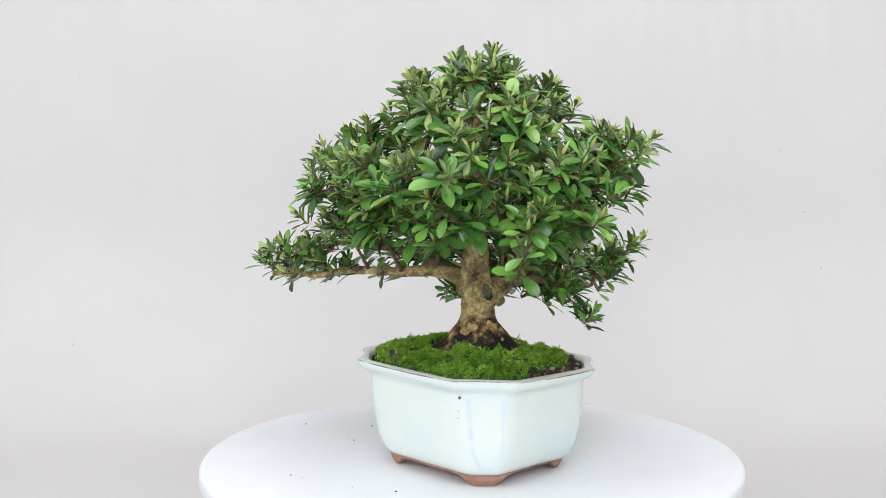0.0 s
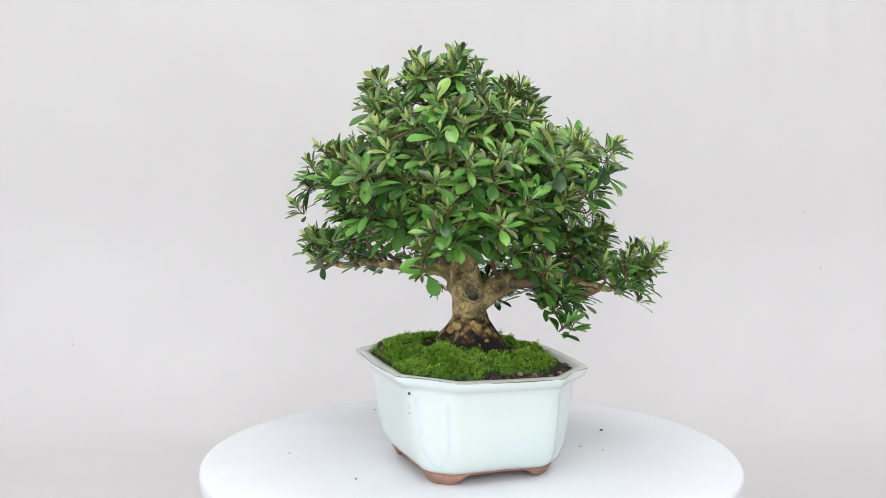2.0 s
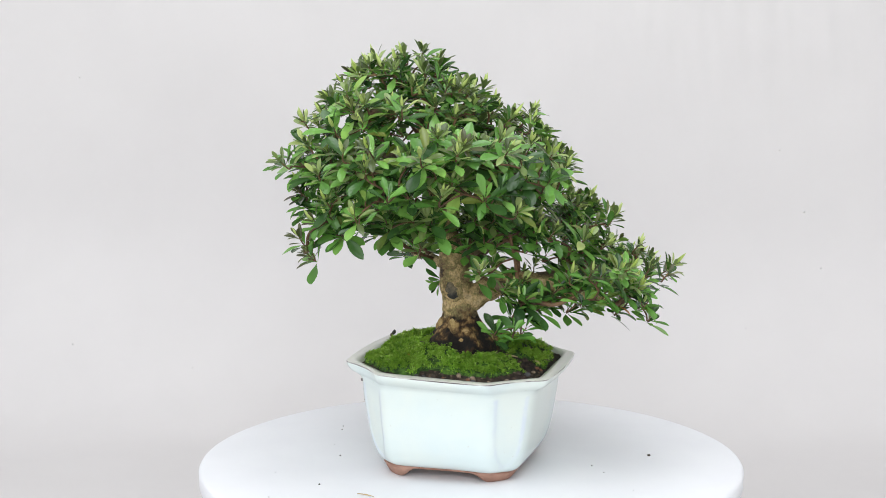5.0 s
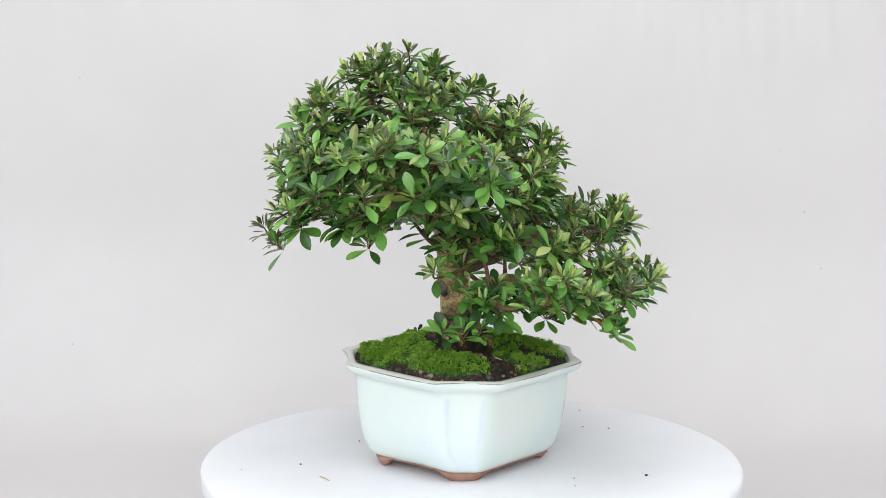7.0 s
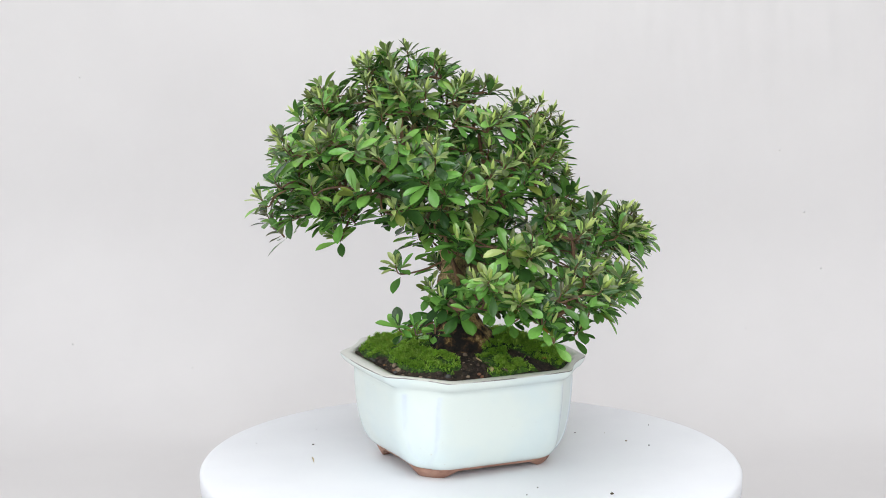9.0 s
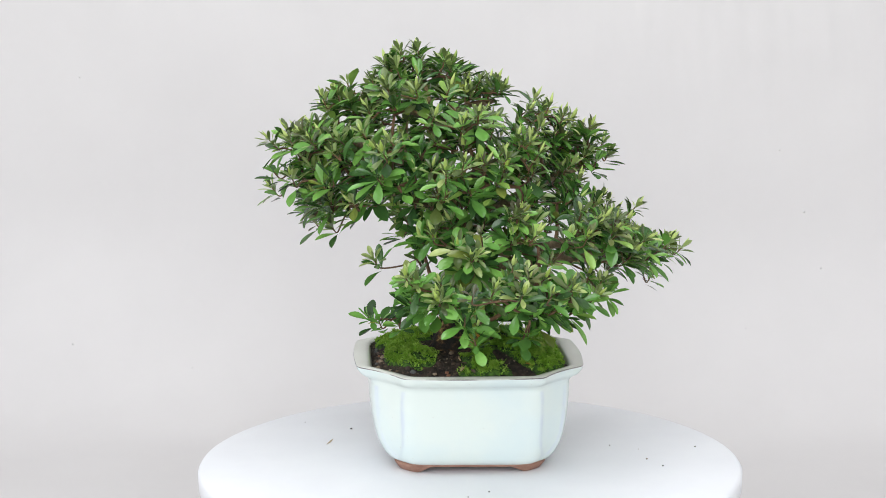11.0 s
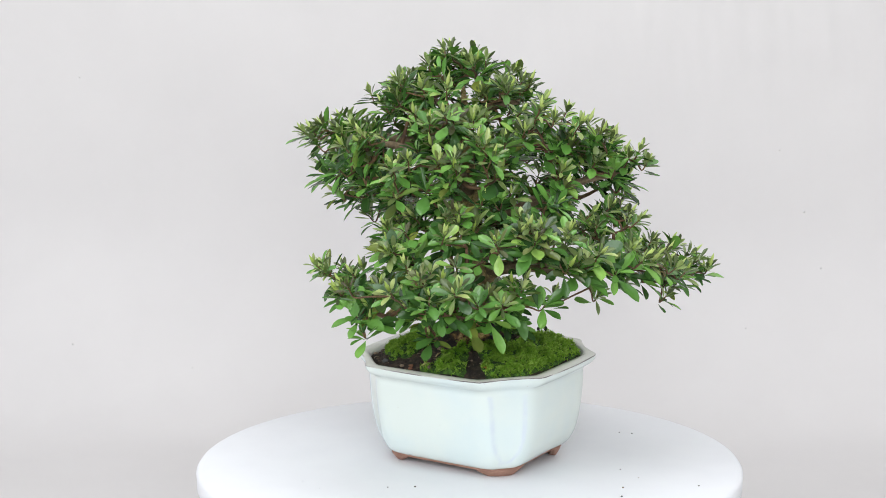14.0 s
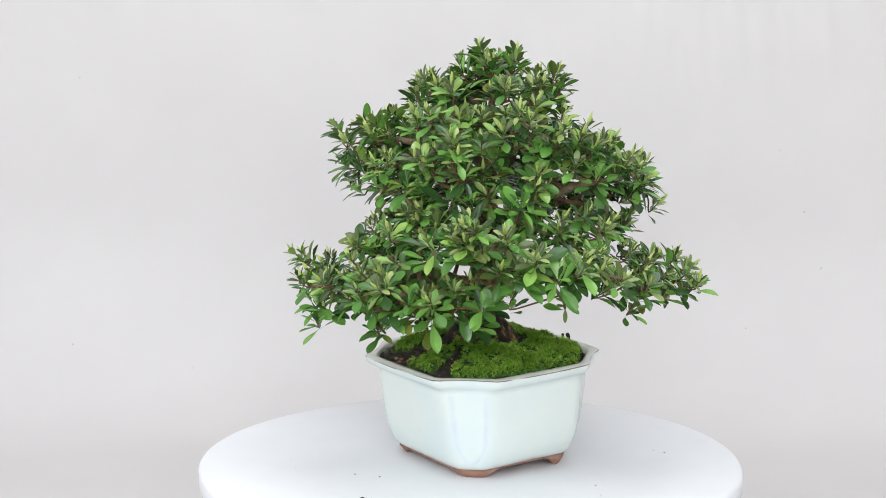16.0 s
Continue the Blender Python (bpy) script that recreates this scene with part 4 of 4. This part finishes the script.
pad(0.058, 0.070, 0.163, 0.043, 0.043, 0.012, 9, tips=[(0.028, 0.107, 0.155)], size=0.0168)
pad(-0.009, 0.069, 0.160, 0.036, 0.043, 0.019, 9, size=0.0168)
pad(-0.105, 0.040, 0.310, 0.030, 0.030, 0.020, 8, tips=[(-0.084, 0.012, 0.341), (-0.107, 0.010, 0.330), (-0.060, 0.020, 0.352)])
pad(0.008, -0.105, 0.376, 0.034, 0.030, 0.018, 8, tips=[(0.016, -0.088, 0.398), (0.028, -0.152, 0.366), (-0.018, -0.100, 0.394)])

# inner foliage, close to the limbs
pad(-0.097, -0.019, 0.273, 0.035, 0.047, 0.041, 4)
pad(-0.047, -0.047, 0.261, 0.037, 0.036, 0.036, 4)
pad(0.073, -0.109, 0.297, 0.036, 0.044, 0.041, 4)
pad(-0.056, -0.095, 0.291, 0.042, 0.041, 0.035, 4)
pad(0.014, -0.077, 0.271, 0.035, 0.043, 0.030, 4)
pad(0.036, 0.016, 0.257, 0.034, 0.041, 0.047, 4)
pad(0.010, -0.139, 0.304, 0.041, 0.031, 0.048, 4)
pad(0.066, -0.034, 0.292, 0.043, 0.040, 0.037, 7)
pad(0.035, -0.030, 0.315, 0.035, 0.035, 0.030, 8)
pad(0.002, -0.073, 0.340, 0.046, 0.044, 0.031, 4)
pad(-0.024, 0.004, 0.301, 0.045, 0.040, 0.034, 4)

# a sprig hanging from the branch collar
foliage, twigs = new_foliage(), Mesh()
shoot(foliage, twigs, Vector((-0.016, -0.024, 0.178)), Vector((-0.031, -0.027, 0.171)), Vector((-0.55, -0.15, -0.75)), 0.013, True, 0.0)
hang_on(part("branch", twigs, TWIG, tree))
foliage_parts(foliage, tree)
# the long low limb ends in two sawn stubs
stub = Mesh()
tube(stub, smooth_path([(-0.172, 0.022, 0.1815, 0.0030), (-0.181, 0.024, 0.1770, 0.0027), (-0.187, 0.026, 0.1735, 0.0024)], 4), 10, 0.2, 150)
stub_part = part("sawn_stub", stub, LIMB, tree)
for at, way in (((-0.203, 0.031, 0.180), (-0.96, 0.2, -0.12)), ((-0.187, 0.026, 0.1735), (-0.75, 0.2, -0.6))):
    end = Mesh()
    q, d = Vector(at), Vector(way).normalized()
    tube(end, [(*(q - d * 0.001), 0.0026), (*(q + d * 0.0008), 0.0025), (*(q + d * 0.0010), 0.0010)], 10, 0.15, 300)
    part("sawn_end", end, STRAW, tree, "pale sawn branch end")
part("bud_growth", bud_rest, BUD, tree, kind="stuff")

# withered leaves on the tree, fallen bits on the soil
def stray_leaf(parent, at, forward, up, length, mat, label, name="withered_leaf"):
    m = Mesh()
    verts, faces = KINDS[3]
    t = Matrix.Translation(at) @ axes(Vector(forward), Vector(up)) @ Matrix.Diagonal((length, length, length, 1))
    m.add([t @ Vector(q) for q in verts], faces)
    return part(name, m, mat, parent, label)


stray_leaf(tree, (0.103, 0.094, 0.161), (0.7, 0.6, -0.25), (0, 0, 1), 0.014, AUTUMN, "orange withered leaf")
stray_leaf(tree, (0.000, -0.176, 0.338), (-0.5, -0.7, 0.3), (0, 0.3, 1), 0.010, MAROON, "dark red curled leaf")
for lx, ly, ahead, length, mat, words in ((0.051, 0.030, (1, 0.4, 0.1), 0.011, STRAW, "fallen tan leaf on bare soil"), (0.010, 0.066, (-0.6, 1, 0.2), 0.010, AUTUMN, "fallen orange leaf on moss"),
                                         (0.017, -0.088, (1, 0.2, 0.2), 0.007, AUTUMN, "fallen orange leaf on moss"), (-0.006, -0.064, (1, 0.5, 0.1), 0.010, DRIED, "fallen grey-brown leaf on moss"),
                                         (0.055, 0.040, (0.3, 1, 0.1), 0.009, DRIED, "fallen brown leaf on bare soil"), (0.050, 0.022, (-0.8, 1, 0.1), 0.008, DRIED, "fallen brown leaf on bare soil")):
    h, _ = ground_height(lx, ly)
    leaf_thing = tagged(new("fallen_leaf"), words, "leaf", "fallen leaves in the pot")
    stray_leaf(leaf_thing, (lx, ly, h + (0.0065 if mossy(lx, ly) > 0.5 else 0.0016)), ahead, (0.1, 0.1, 1), length, mat, "", "blade")
    fallen.append(leaf_thing)
chip_mesh = Mesh()
tube(chip_mesh, [(0.038, 0.010, ground_height(0.038, 0.010)[0] + 0.001, 0.0006), (0.042, 0.014, ground_height(0.042, 0.014)[0] + 0.0014, 0.0009), (0.045, 0.019, ground_height(0.045, 0.019)[0] + 0.001, 0.0005)], 6, 0.2, 300)
chip = tagged(new("wood_chip"), "pale wood chip lying on the dark soil", "wood chip")
part("splinter", chip_mesh, STRAW, chip)
fallen.append(chip)
# a dead moss stalk by the rim
stalk_mesh = Mesh()
sx0, sy0 = -0.078, -0.052
sz0 = ground_height(sx0, sy0)[0]
tube(stalk_mesh, smooth_path([(sx0, sy0, sz0 - 0.002, 0.0010), (sx0 - 0.002, sy0 - 0.001, sz0 + 0.006, 0.0014), (sx0 - 0.004, sy0, sz0 + 0.010, 0.0010), (sx0 - 0.003, sy0 + 0.002, sz0 + 0.0135, 0.0022), (sx0 - 0.003, sy0 + 0.002, sz0 + 0.0155, 0.0008)], 3), 7, 0.4, 400)
tube(stalk_mesh, smooth_path([(sx0 - 0.002, sy0 - 0.001, sz0 + 0.005, 0.0008), (sx0 + 0.002, sy0 - 0.003, sz0 + 0.009, 0.0008), (sx0 + 0.003, sy0 - 0.004, sz0 + 0.012, 0.0018), (sx0 + 0.003, sy0 - 0.004, sz0 + 0.0135, 0.0006)], 3), 7, 0.4, 400)
stalk = tagged(new("dead_stalk"), "small dark dead stalk standing in the moss", "stalk")
part("stem", stalk_mesh, SCAR, stalk)
fallen.append(stalk)

# straw on the board
straw_mesh = Mesh()
tube(straw_mesh, [(0.050, -0.156, 0.0006, 0.0004), (0.058, -0.151, 0.0009, 0.0007), (0.066, -0.147, 0.0005, 0.0003)], 6)
straw = tagged(new("straw"), "short yellow straw on the white board", "straw")
part("stem", straw_mesh, STRAW, straw)
fallen.append(straw)

# soil crumbs on the board
crumbs = tagged(new("soil_crumbs"), "scattered dark soil crumbs lying on the white board", "crumbs", kind="stuff")
loose = Mesh()
for lx, ly, r in ((0.006, -0.174, 0.0013), (-0.178, -0.062, 0.0009), (-0.112, 0.124, 0.0012), (-0.103, 0.150, 0.0010), (-0.183, 0.132, 0.0010), (-0.127, 0.066, 0.0007), (0.077, 0.084, 0.0010), (-0.075, -0.114, 0.0010)):
    pebble(loose, lx, ly, 0.0003, r)
for k in range(9):
    a, r = rng.uniform(0, 6.283), rng.uniform(0.115, 0.235)
    pebble(loose, r * math.cos(a), r * math.sin(a), 0.0003, rng.choice((0.0003, 0.0004, 0.0006, 0.0008)))
pebble(loose, 0.074, 0.154, 0.0006, 0.0017)
part("crumb", loose, PEBBLE, crumbs, kind="stuff")


def motions():
    spin(turntable, TX, TY)
    for thing in (pot, soil, moss, tree, crumbs, *fallen):
        spin(thing)


motions()
